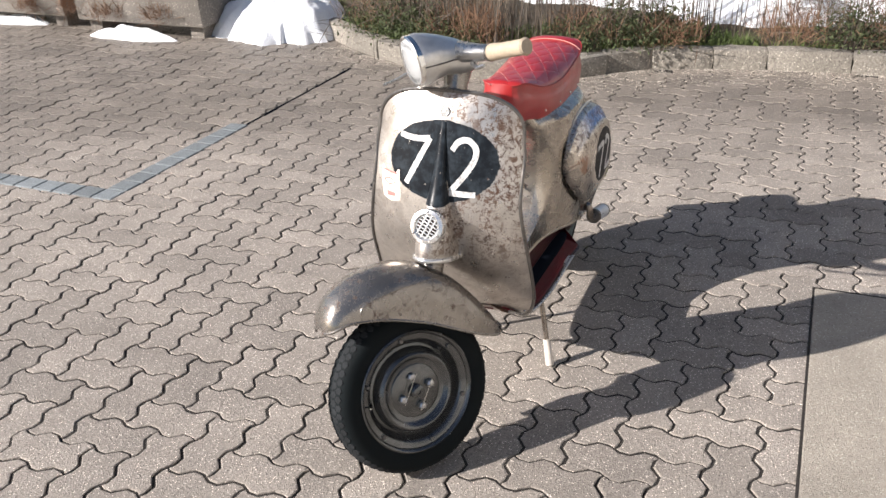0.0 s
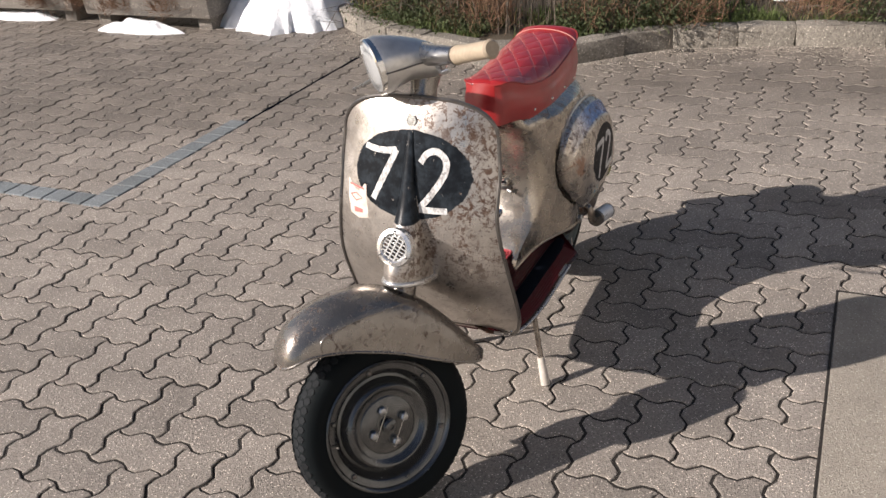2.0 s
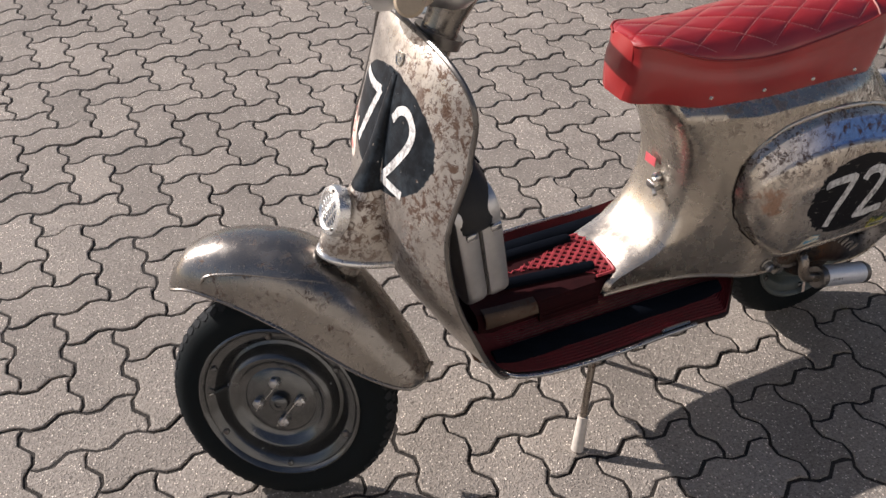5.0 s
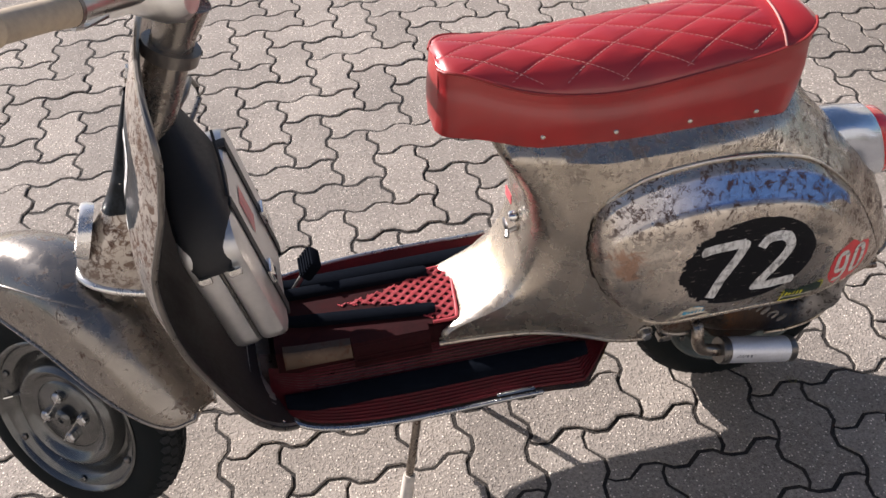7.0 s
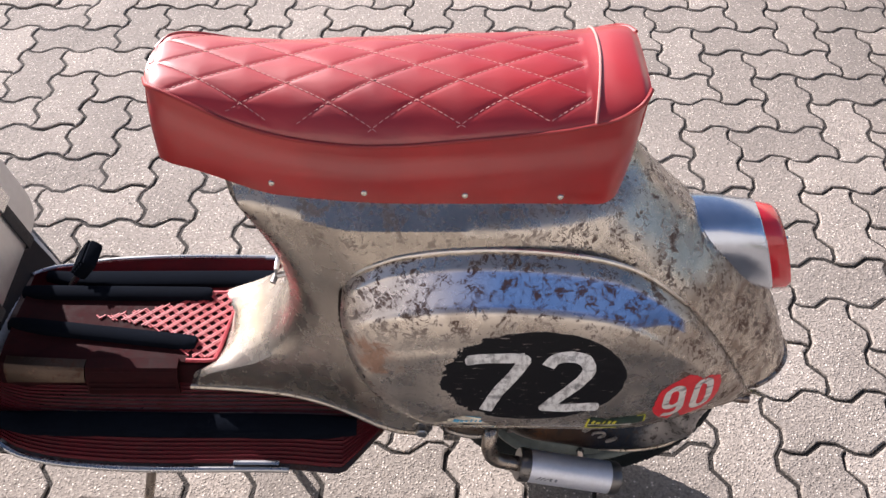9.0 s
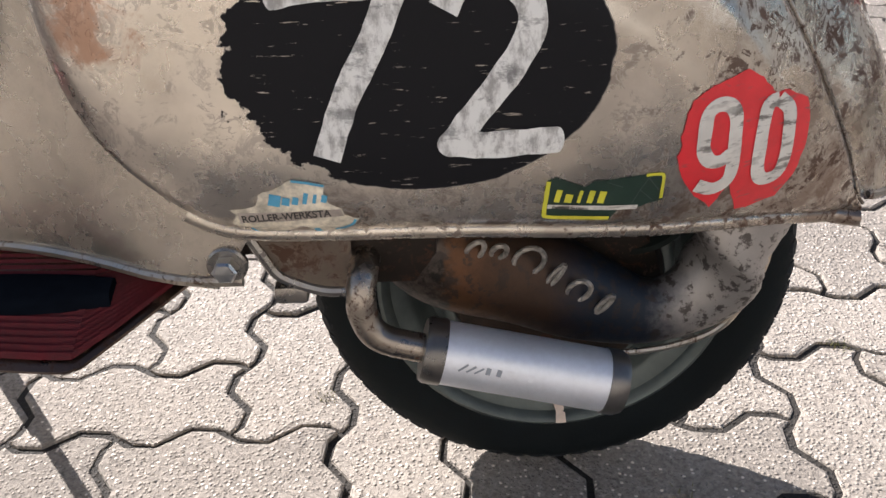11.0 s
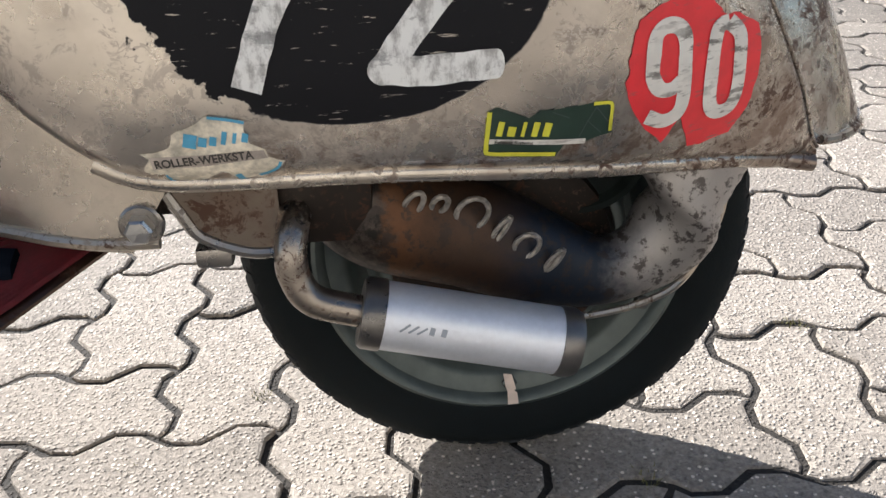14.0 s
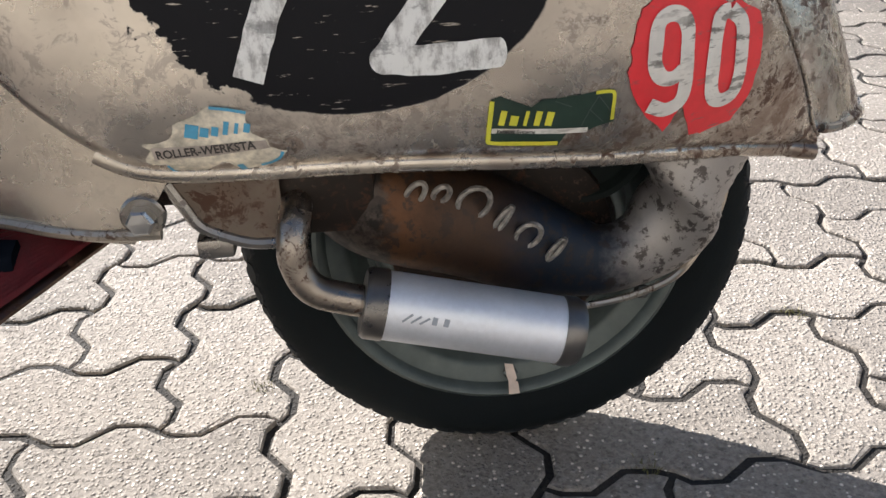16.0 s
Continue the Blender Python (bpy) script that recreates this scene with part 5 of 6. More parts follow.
for side in (-1, 1):
    pan = part("floor_pan", grid(lambda u, v: (0.326 + 0.596 * u, side * (0.03 + (floor_half(0.326 + 0.596 * u) - 0.03) * v), floor_z(0.326 + 0.596 * u, side * floor_half(0.326 + 0.596 * u) * v)), 60, 14, thick=0.003, away=(0, 0, 1)), STEEL_RUSTY, scooter, "steel footboard")
    part("floor_trim", tube([(x, side * (floor_half(x) + 0.001), floor_z(x, side * floor_half(x)) + 0.001) for x in np.linspace(0.335, 0.765, 44)], 0.0044, 10), ALLOY, pan, "polished alloy edge trim")
    part("trim_end", tube([(x, side * (floor_half(x) - 0.006), floor_z(x, side * floor_half(x)) + 0.0075) for x in np.linspace(0.690, 0.752, 6)], 0.0050, 10, 0.5), ALLOY, pan, "loose bright end of the edge trim")

    def rib(u, v):
        x = 0.340 + 0.568 * u
        w = floor_half(x) - 0.006
        y = 0.066 + (w - 0.066) * v
        k = int(round(v * 40)) % 2
        return (x, side * y, floor_z(x, side * y) + 0.0035 + 0.0032 * k)
    mat = part("footboard_mat", grid(rib, 24, 40, thick=0.002, away=(0, 0, 1)), RED_MAT, scooter, "ribbed dark red rubber footboard mat", smooth=False)
    rows = []
    for i in range(15):
        x = 0.36 + 0.495 * i / 14
        y0 = 0.126 + 0.010 * (x - 0.36)
        half = 0.0165 * (0.62 if i in (0, 14) else 0.9 if i in (1, 13) else 1)
        rows.append([Vector((x, side * (y0 + half * a), floor_z(x, side * (y0 + half * a)) + 0.006 + b)) for a, b in ((-1, 0), (-0.86, 0.006), (-0.6, 0.0085), (0.6, 0.0085), (0.86, 0.006), (1, 0))])
    part("rubber_strip", loft(rows), BLACK_RUBBER, mat, "black rubber tread strip")

tunnel_rows = []
for i in range(25):
    x = 0.356 + 0.322 * i / 24
    w, t = interp(x, [(0.31, 0.070), (0.45, 0.064), (0.60, 0.062), (0.66, 0.064)]), interp(x, [(0.31, 0.322), (0.38, 0.307), (0.5, 0.300), (0.66, 0.300)])
    tunnel_rows.append([Vector((x, y * w, z)) for y, z in ((-1.15, 0.246), (-1.08, t - 0.014), (-0.95, t - 0.003), (-0.5, t), (0.5, t), (0.95, t - 0.003), (1.08, t - 0.014), (1.15, 0.246))])
part("tunnel", loft(tunnel_rows), BROWN_MAT, scooter, "dark rubber-covered middle tunnel of the footboard")
TUNNEL_STEEL = bare_steel("dark_rusted_edge", 1.5, tone=(0.075, 0.055, 0.043), polish=0.05)
edge_rows = [[Vector((x, y, z)) for y, z in ((-0.058, 0.3025 + d), (-0.069, 0.3010 + d), (-0.0755, 0.2945 + d), (-0.080, 0.286), (-0.083, 0.286), (-0.079, 0.2955 + d), (-0.071, 0.3035 + d), (-0.058, 0.3050 + d))] for x, d in ((0.368, 0.010), (0.39, 0.007), (0.43, 0.004), (0.476, 0.001))]
part("tunnel_edge", loft(edge_rows), TUNNEL_STEEL, scooter, "rust-stained bare metal tunnel edge")
flap = [[Vector((x, y, z)) for y, z in ((-0.055, 0.3025), (-0.068, 0.3010), (-0.075, 0.2900), (-0.080, 0.264), (-0.086, 0.264), (-0.081, 0.2930), (-0.072, 0.3050), (-0.055, 0.3065))] for x in (0.478, 0.48, 0.54, 0.603, 0.605)]
flap_ob = part("tunnel_flap", loft(flap), BROWN_MAT, scooter, "brown ribbed rubber flap over the tunnel edge", smooth=False)
for k in range(4):
    y, z = ((-0.074, 0.3005), (-0.079, 0.2920), (-0.0825, 0.2840), (-0.085, 0.2760))[k]
    part("rib", tube([(0.482, y, z), (0.601, y, z)], 0.0022, 6), BROWN_MAT, flap_ob)
# lattice mat on the tunnel: a wedge between the two rubber strips
lattice = part("lattice_mat", box(0.300, 0.132, 0.002, 0.0008, (0.525, 0.006, 0.3025), 1), BROWN_MAT, scooter, "red lattice rubber mat on the tunnel", smooth=False)
LAT_LOW = [(0.46, 0.020), (0.58, -0.010), (0.615, -0.050), (0.66, -0.056)]
LAT_HIGH = [(0.46, 0.024), (0.58, 0.050), (0.62, 0.068), (0.676, 0.070)]


def lattice_end(y):
    return 0.657 + 0.016 * (y + 0.055) / 0.125


bm = bmesh.new()
for fam in (-1, 1):
    for n in range(-10, 32):
        for off in (-0.0025, 0.0025):
            pts = []
            for y in np.linspace(-0.056, 0.070, 40):
                x = 0.42 + n * 0.021 + off + fam * (y - 0.01) * 1.15
                if 0.46 < x < lattice_end(y) and interp(x, LAT_LOW) < y < interp(x, LAT_HIGH):
                    pts.append((x, y, 0.3045 + (0.0006 if fam > 0 else 0)))
            if len(pts) > 2:
                b = tube([pts[0], pts[-1]], 0.0014, 5)
                me = bpy.data.meshes.new("tmp")
                b.to_mesh(me)
                b.free()
                bm.from_mesh(me)
                bpy.data.meshes.remove(me)
tagged(part("lattice", bm, RED_LATTICE, lattice, smooth=False), kind="stuff")
part("lattice_rim", tube(spline([(0.625, 0.0705, 0.3045), (0.660, 0.0705, 0.3045), (0.671, 0.064, 0.3045), (0.664, 0.005, 0.3045), (0.657, -0.048, 0.3045), (0.648, -0.0575, 0.3045), (0.615, -0.0575, 0.3045)], 4), 0.0030, 6), RED_LATTICE, lattice)
for (xa, ya), (xb, yb) in (((0.350, 0.006), (0.625, -0.029)), ((0.350, 0.068), (0.630, 0.065))):
    d = Vector((xb - xa, yb - ya, 0))
    side_ = Vector((-d.y, d.x, 0)).normalized()
    rows = [[Vector((xa, ya, 0.3045)) + d * t + side_ * a * w + Vector((0, 0, b)) for a, b in ((-1, 0), (-0.85, 0.007), (-0.55, 0.0095), (0.55, 0.0095), (0.85, 0.007), (1, 0))] for t, w in ((0, 0.010), (0.06, 0.0125), (0.94, 0.0125), (0.985, 0.0115), (1.0, 0.008))]
    part("rubber_strip", loft(rows), BLACK_RUBBER, lattice, "black rubber tread strip")
pedal = part("brake_pedal", box(0.040, 0.050, 0.022, 0.007, (0, 0, 0)), BLACK_RUBBER, scooter, "black ribbed rubber brake pedal", matrix=Matrix.Translation((0.435, 0.118, 0.325)) @ Matrix.Rotation(radians(-50), 4, "Y"))
for k in range(5):
    part("pedal_rib", box(0.0035, 0.046, 0.004, 0.0, (-0.014 + 0.007 * k, 0, 0.0115)), BLACK_RUBBER, pedal, matrix=Matrix.Translation((0.435, 0.118, 0.325)) @ Matrix.Rotation(radians(-50), 4, "Y"))
part("pedal_arm", tube([(0.39, 0.112, 0.262), (0.405, 0.112, 0.285), (0.43, 0.116, 0.318)], 0.005, 8), ALLOY, pedal)

# stand: two splayed legs, the far one set further back
FOOT_RUBBER = simple("pale_rubber_foot", (0.56, 0.51, 0.45), 0.6, 0, 90, 0.2)
for top, foot in (((0.575, -0.135, 0.236), (0.519, -0.191, 0.003)), ((0.635, 0.05, 0.245), (0.588, 0.146, 0.003))):
    top, foot = Vector(top), Vector(foot)
    d = foot - top
    leg = part("stand_leg", tube([top, top + d * 0.12, top + d * 0.55, top + d * 0.86], 0.0070, 10), PIPE_STEEL, scooter, "steel stand leg")
    part("stand_foot", tube([top + d * 0.70, top + d * 0.84, foot], lambda t: 0.0100 + 0.002 * t, 14), FOOT_RUBBER, leg, "pale rubber foot")
part("stand_bar", tube([(0.575, -0.140, 0.240), (0.635, 0.07, 0.245)], 0.009, 8), STEEL, scooter)

# engine, brake drum and exhaust under the panel
engine = part("engine", merged(box(0.20, 0.15, 0.12, 0.03, (1.02, -0.02, 0.335)), box(0.10, 0.09, 0.07, 0.02, (0.985, -0.10, 0.315)), box(0.080, 0.075, 0.062, 0.02, (1.052, -0.105, 0.284))), DARK, scooter, "grimy dark engine casing")
part("brake_drum", lathe([(0.088, 0.02), (0.090, -0.03), (0.082, -0.048), (0.05, -0.055), (0.0005, -0.056)], 40), DARK, rear_wheel, matrix=Matrix.Translation(REAR))
EX = [(1.055, -0.090, 0.300), (1.075, -0.105, 0.277), (1.10, -0.114, 0.263), (1.15, -0.114, 0.246), (1.20, -0.112, 0.222), (1.245, -0.108, 0.206), (1.283, -0.105, 0.218), (1.304, -0.103, 0.250), (1.310, -0.10, 0.290), (1.30, -0.09, 0.33)]
pipe = part("exhaust_chamber", tube(spline(EX, 5), lambda t: interp(t, [(0, 0.024), (0.15, 0.029), (0.4, 0.026), (0.58, 0.018), (0.75, 0.024), (0.9, 0.032), (1, 0.030)]), 24, 1.4), EXHAUST, scooter, "heat-stained brown exhaust chamber")
part("chamber_flange", tube(spline([(1.330, -0.110, 0.318), (1.331, -0.112, 0.275), (1.325, -0.114, 0.238), (1.305, -0.116, 0.199), (1.278, -0.117, 0.183), (1.240, -0.116, 0.174), (1.200, -0.112, 0.172)], 6), 0.0028, 8), STEEL, pipe, "pale welded edge of the exhaust")
RAISED = simple("pale_scuffed_metal", (0.30, 0.275, 0.245), 0.45, 0.6, 240, 0.6, 0.2)
for k, (x, z, a, b) in enumerate(((1.114, 0.280, 0.0050, 0.0085), (1.131, 0.279, 0.0045, 0.0060), (1.152, 0.271, 0.0098, 0.0105), (1.170, 0.257, 0.0022, 0.0110), (1.188, 0.245, 0.0075, 0.0085), (1.207, 0.233, 0.0022, 0.0085))):
    lean = Matrix.Translation((x, -0.1420, z)) @ Matrix.Rotation(radians(30), 4, "Y")
    gap = 5.2 if k in (0, 4) else 2 * math.pi
    loop = [Vector((a * math.cos(t), 0.004 - 0.003 * math.sin(t), 1.2 * b * math.sin(t))) for t in np.linspace(-1.0 if gap < 6 else 0.2, -1.0 + gap if gap < 6 else 0.2 + gap, 21)]
    part("raised_mark", tube(loop, 0.0020, 6), RAISED, pipe, "pale raised oval mark", matrix=lean)
COVER = Matrix.Translation((1.240, -0.070, 0.282))
cover = part("round_cover", lathe([(0.047, 0.03), (0.048, 0.0), (0.046, -0.004), (0.042, -0.003), (0.038, 0.004), (0.014, 0.006), (0.010, -0.002), (0.0005, -0.003)], 40), simple("dark_oily_metal", (0.010, 0.015, 0.014), 0.75, 0.0, 60, 0.4, 0.1, spec=0.15), scooter, "dark oily round cover beside the wheel", matrix=COVER)
part("cover_web", box(0.006, 0.004, 0.074, 0.001, (0, 0.002, 0)), RUBBER, cover, matrix=COVER @ Matrix.Rotation(radians(18), 4, "Y"))
elbow = spline([(1.040, -0.110, 0.282), (1.038, -0.150, 0.279), (1.036, -0.165, 0.266), (1.037, -0.168, 0.249), (1.048, -0.170, 0.232), (1.080, -0.170, 0.221)], 6)
part("exhaust_elbow", tube(elbow, 0.0105, 14), PIPE_STEEL, pipe, "bare steel exhaust elbow")
E0, E1 = Vector((1.076, -0.170, 0.222)), Vector((1.216, -0.172, 0.188))
ed = E1 - E0


def can(parts, mat, name, label=""):
    return part(name, tube([E0 + ed * t for t, _ in parts], lambda t, p=parts: p[min(len(p) - 1, int(round(t * (len(p) - 1))))][1], 32), mat, pipe, label)


can([(0.0, 0.012), (0.001, 0.0215), (0.02, 0.0235), (0.10, 0.0235), (0.101, 0.02)], TRIM, "silencer_cap", "dark end cap")
can([(0.08, 0.020), (0.085, 0.0225), (0.10, 0.0225), (0.90, 0.0225), (0.915, 0.0225), (0.92, 0.020)], SILENCER, "silencer", "silver-grey anodised silencer can")
can([(0.90, 0.020), (0.905, 0.0235), (0.97, 0.0235), (1.0, 0.0215), (1.001, 0.012)], TRIM, "silencer_cap", "dark end cap")
along_can = ed.normalized()
side_can = Vector((0, -1, 0))
over_can = along_can.cross(side_can) * -1
over_can = over_can if over_can.z > 0 else -over_can


def on_can(a, b, lift):
    """A place on the silencer: a metres along it, b metres round it from its outer side."""
    t = b / 0.0225
    return E0 + along_can * a + (side_can * math.cos(t) + over_can * math.sin(t)) * (0.0226 + lift)


CAN_MARK = simple("embossed_grey", (0.25, 0.28, 0.33), 0.35, 0.9, 120, 0.1)
for k in range(3):
    part("pressed_mark", ribbon([(0.024 + 0.0055 * k, 0.003), (0.030 + 0.0055 * k, 0.0085 - 0.0005 * k)], 0.0014, on_can, 0.0004), CAN_MARK, pipe)
for k in range(5):
    part("pressed_mark", ribbon([(0.044 + 0.0075 * k, 0.0035), (0.0445 + 0.0075 * k, 0.0085)], 0.0034, on_can, 0.0004), CAN_MARK if k < 2 else SILENCER, pipe)
part("frame_bolt", lathe([(0.0088, 0.004), (0.0088, -0.007), (0.0072, -0.0085), (0.0005, -0.0088)], 6), ALLOY, body, "hexagon bolt", matrix=Matrix.Translation((0.946, -0.157, 0.284)), smooth=False)
part("frame_bracket", box(0.024, 0.018, 0.014, 0.004, (0.986, -0.144, 0.257)), STEEL_FENDER, body)
part("washer", lathe([(0.0140, 0.003), (0.0140, -0.001), (0.0125, -0.0022), (0.0005, -0.0022)], 24), STEEL_FENDER, body, matrix=Matrix.Translation((0.946, -0.1535, 0.284)))
BRACKET = bare_steel("rusty_bracket_steel", 1.6, tone=(0.20, 0.165, 0.135), polish=0.02)
plate = part("exhaust_bracket", patch([(0.962, 0.302), (0.970, 0.287), (0.980, 0.271), (1.007, 0.259), (1.030, 0.258), (1.030, 0.302)], lambda a, b, l: Vector((a, -0.148 - l, b))), BRACKET, scooter, "rusty steel bracket plate over the exhaust")
part("folded_edge", tube(spline([(0.962, -0.148, 0.302), (0.970, -0.149, 0.287), (0.980, -0.149, 0.271), (1.007, -0.149, 0.259), (1.030, -0.149, 0.258)], 5), 0.004, 8), STEEL_FENDER, plate)
part("tape_mark", patch([(1.1870, 0.0600), (1.1960, 0.0605), (1.1945, 0.0720), (1.1920, 0.0725), (1.1935, 0.0760), (1.1900, 0.0900), (1.1830, 0.0915), (1.1845, 0.0800), (1.1865, 0.0735)], lambda a, b, l: Vector((a, -0.0640 - l, b))), PAPER, rear_wheel, "pale tape mark")

# ---- strapped aluminium case behind the shield ----
case = tagged(new("metal_case"), "ribbed aluminium case with black straps standing on the footboard", "case")
CASE = Matrix.Translation((0.338, -0.008, 0.515)) @ Matrix.Rotation(radians(5), 4, "X") @ Matrix.Rotation(radians(-11), 4, "Y")
CASE_METAL = simple("case_aluminium", (0.60, 0.60, 0.60), 0.36, 0.85, 90, 0.08, 0.05)
WEB = simple("black_webbing", (0.009, 0.010, 0.013), 0.6, 0.0, 200, 0.25, 0.2)
def rounded_slab(sx, sy, sz, r, soft, at):
    """A slab with round corners in its broad plane and a soft rim, its thickness along x."""
    out = []
    for cy, cz, a0 in ((1, 1, 0), (-1, 1, 90), (-1, -1, 180), (1, -1, 270)):
        for k in range(9):
            a = radians(a0 + 90 * k / 8)
            out.append((cy * (sy / 2 - r), cz * (sz / 2 - r), math.cos(a), math.sin(a)))
    rings = []
    for x, inset in ((-sx / 2, soft), (-sx / 2 + soft * 0.3, soft * 0.3), (-sx / 2 + soft, 0), (sx / 2 - soft, 0), (sx / 2 - soft * 0.3, soft * 0.3), (sx / 2, soft)):
        rings.append([Vector((at[0] + x, at[1] + y + c * (r - inset), at[2] + z + s_ * (r - inset))) for y, z, c, s_ in out])
    return loft(rings)


shell = part("shell", merged(rounded_slab(0.040, 0.262, 0.240, 0.042, 0.010, (-0.0308, 0, 0)), rounded_slab(0.040, 0.262, 0.240, 0.042, 0.010, (0.0100, 0, 0))), CASE_METAL, case, matrix=CASE)
part("seam", rounded_slab(0.003, 0.257, 0.235, 0.040, 0.001, (-0.0104, 0, 0)), TRIM, shell, matrix=CASE)
bag = []
for z, y0, y1, x0, x1 in ((0.066, -0.136, 0.020, -0.054, 0.022), (0.080, -0.137, 0.034, -0.055, 0.026), (0.120, -0.118, 0.052, -0.054, 0.030), (0.150, -0.080, 0.066, -0.050, 0.024), (0.185, -0.030, 0.074, -0.042, 0.008), (0.215, 0.012, 0.074, -0.034, -0.004), (0.222, 0.018, 0.068, -0.030, -0.008)):
    ring = []
    for k in range(24):
        a = 2 * math.pi * k / 24
        c, s_ = math.copysign(abs(math.cos(a)) ** 0.55, math.cos(a)), math.copysign(abs(math.sin(a)) ** 0.55, math.sin(a))
        ring.append(Vector(((x0 + x1) / 2 + (x1 - x0) / 2 * c, (y0 + y1) / 2 + (y1 - y0) / 2 * s_, z + 0.004 * noise.noise(Vector((c * 2, s_ * 2, z * 30))))))
    bag.append(ring)
lid = part("leather_cover", loft(bag), WEB, case, "black leather cover drawn over the case's upper corner", matrix=CASE)
part("cover_fold", tube([(0.031, -0.060, 0.128), (0.030, 0.000, 0.140), (0.024, 0.060, 0.150)], 0.0022, 6), WEB, lid, matrix=CASE)
for x in (-0.030, 0.012):
    part("latch", box(0.018, 0.008, 0.012, 0.002, (x, -0.139, 0.066)), CHROME, case, "small chrome latch", matrix=CASE)
part("bail_handle", tube([(-0.004, 0.070, 0.196), (0.010, 0.092, 0.200), (0.012, 0.146, 0.186), (0.012, 0.164, 0.158), (0.010, 0.150, 0.146), (-0.004, 0.092, 0.152)], 0.0042, 8), TRIM, case, "bent flat metal handle", matrix=CASE)
for y in (-0.062, 0.066):
    strap = part("strap", merged(box(0.003, 0.020, 0.238, 0.001, (0.0315, y, 0)), box(0.086, 0.020, 0.003, 0.001, (-0.0105, y, 0.1195)), box(0.086, 0.020, 0.003, 0.001, (-0.0105, y, -0.1195)), box(0.003, 0.020, 0.238, 0.001, (-0.0525, y, 0))), WEB, case, "black webbing strap", matrix=CASE)
    part("buckle", box(0.008, 0.030, 0.026, 0.003, (0.036, y, -0.03)), CHROME, strap, "bright metal buckle", matrix=CASE)
part("print_patch", patch([(-0.02, 0.01), (0.02, 0.01), (0.02, 0.075), (-0.02, 0.075)], lambda a, b, l: Vector((0.0305 + l, a, b))), simple("faded_red_print", (0.55, 0.19, 0.19), 0.5, 0, 60, 0.25), shell, "faded red print", matrix=CASE)

# ---- planted bed, planters, snow behind the yard ----
KERB_LINE = spline([(5.2, 3.6, 0), (4.45, 2.85, 0), (3.92, 2.28, 0), (3.60, 1.85, 0), (3.41, 1.46, 0), (3.30, 1.12, 0), (3.30, 0.85, 0), (3.41, 0.55, 0), (3.66, 0.29, 0), (3.83, -0.03, 0), (3.97, -0.62, 0), (4.02, -1.3, 0), (4.04, -2.6, 0), (4.05, -4.6, 0)], 10)
kerb = tagged(new("kerb"), "curved kerb of rough grey granite stones", "kerb", kind="structure")


def along(line, s):
    """The point s metres along a line, and its heading."""
    for a, b in zip(line, line[1:]):
        l = (b - a).length
        if s <= l:
            return a + (b - a) * (s / l), (b - a).normalized()
        s -= l
    return line[-1], (line[-1] - line[-2]).normalized()


KERB_LENGTH = sum((b - a).length for a, b in zip(KERB_LINE, KERB_LINE[1:]))
s = 0.0
rng = random.Random(11)
while s < KERB_LENGTH - 0.5:
    length = rng.uniform(0.28, 0.50)
    p, d = along(KERB_LINE, s + length / 2)
    b = box(length - 0.002, 0.10, 0.17, 0.010, (0, 0, 0), 2)
    bmesh.ops.subdivide_edges(b, edges=[e for e in b.edges if e.calc_length() > 0.06], cuts=2, use_grid_fill=True)
    for v in b.verts:
        v.co += Vector((noise.noise(v.co * 14 + Vector((s * 5, 0, 0))), noise.noise(v.co * 16 + Vector((0, s * 5, 3))), noise.noise(v.co * 11 + Vector((s, 9, 0))))) * 0.013
    m = Matrix.Translation(p + Vector((-d.y, d.x, 0)) * 0.05 + Vector((0, 0, 0.030))) @ Matrix.Rotation(math.atan2(d.y, d.x), 4, "Z")
    part("kerb_stone", b, KERB, kerb, matrix=m)
    s += length


def bank_at(u, w):
    """A place on the bed: u along the kerb from 0 to 1, w metres behind it."""
    p, d = along(KERB_LINE, u * KERB_LENGTH)
    out = Vector((-d.y, d.x, 0))
    far = Vector((4.3 + w, p.y * (1 + 0.10 * w), 0))
    q = (p + out * (0.09 + min(w, 0.3))).lerp(far, smooth01(0.15, 1.4, w))
    q.z = 0.095 + 0.05 * smooth01(0.05, 0.5, w) + 0.45 * smooth01(0.6, 6, w) + 0.025 * noise.noise(Vector((q.x * 3, q.y * 3, 1)))
    return q


bed = tagged(part("planted_bed", grid(lambda u, v: bank_at(u, 9.0 * v ** 1.6), 80, 34), SOIL, None), "raised bed of dark soil behind the kerb", "flower bed", kind="structure")


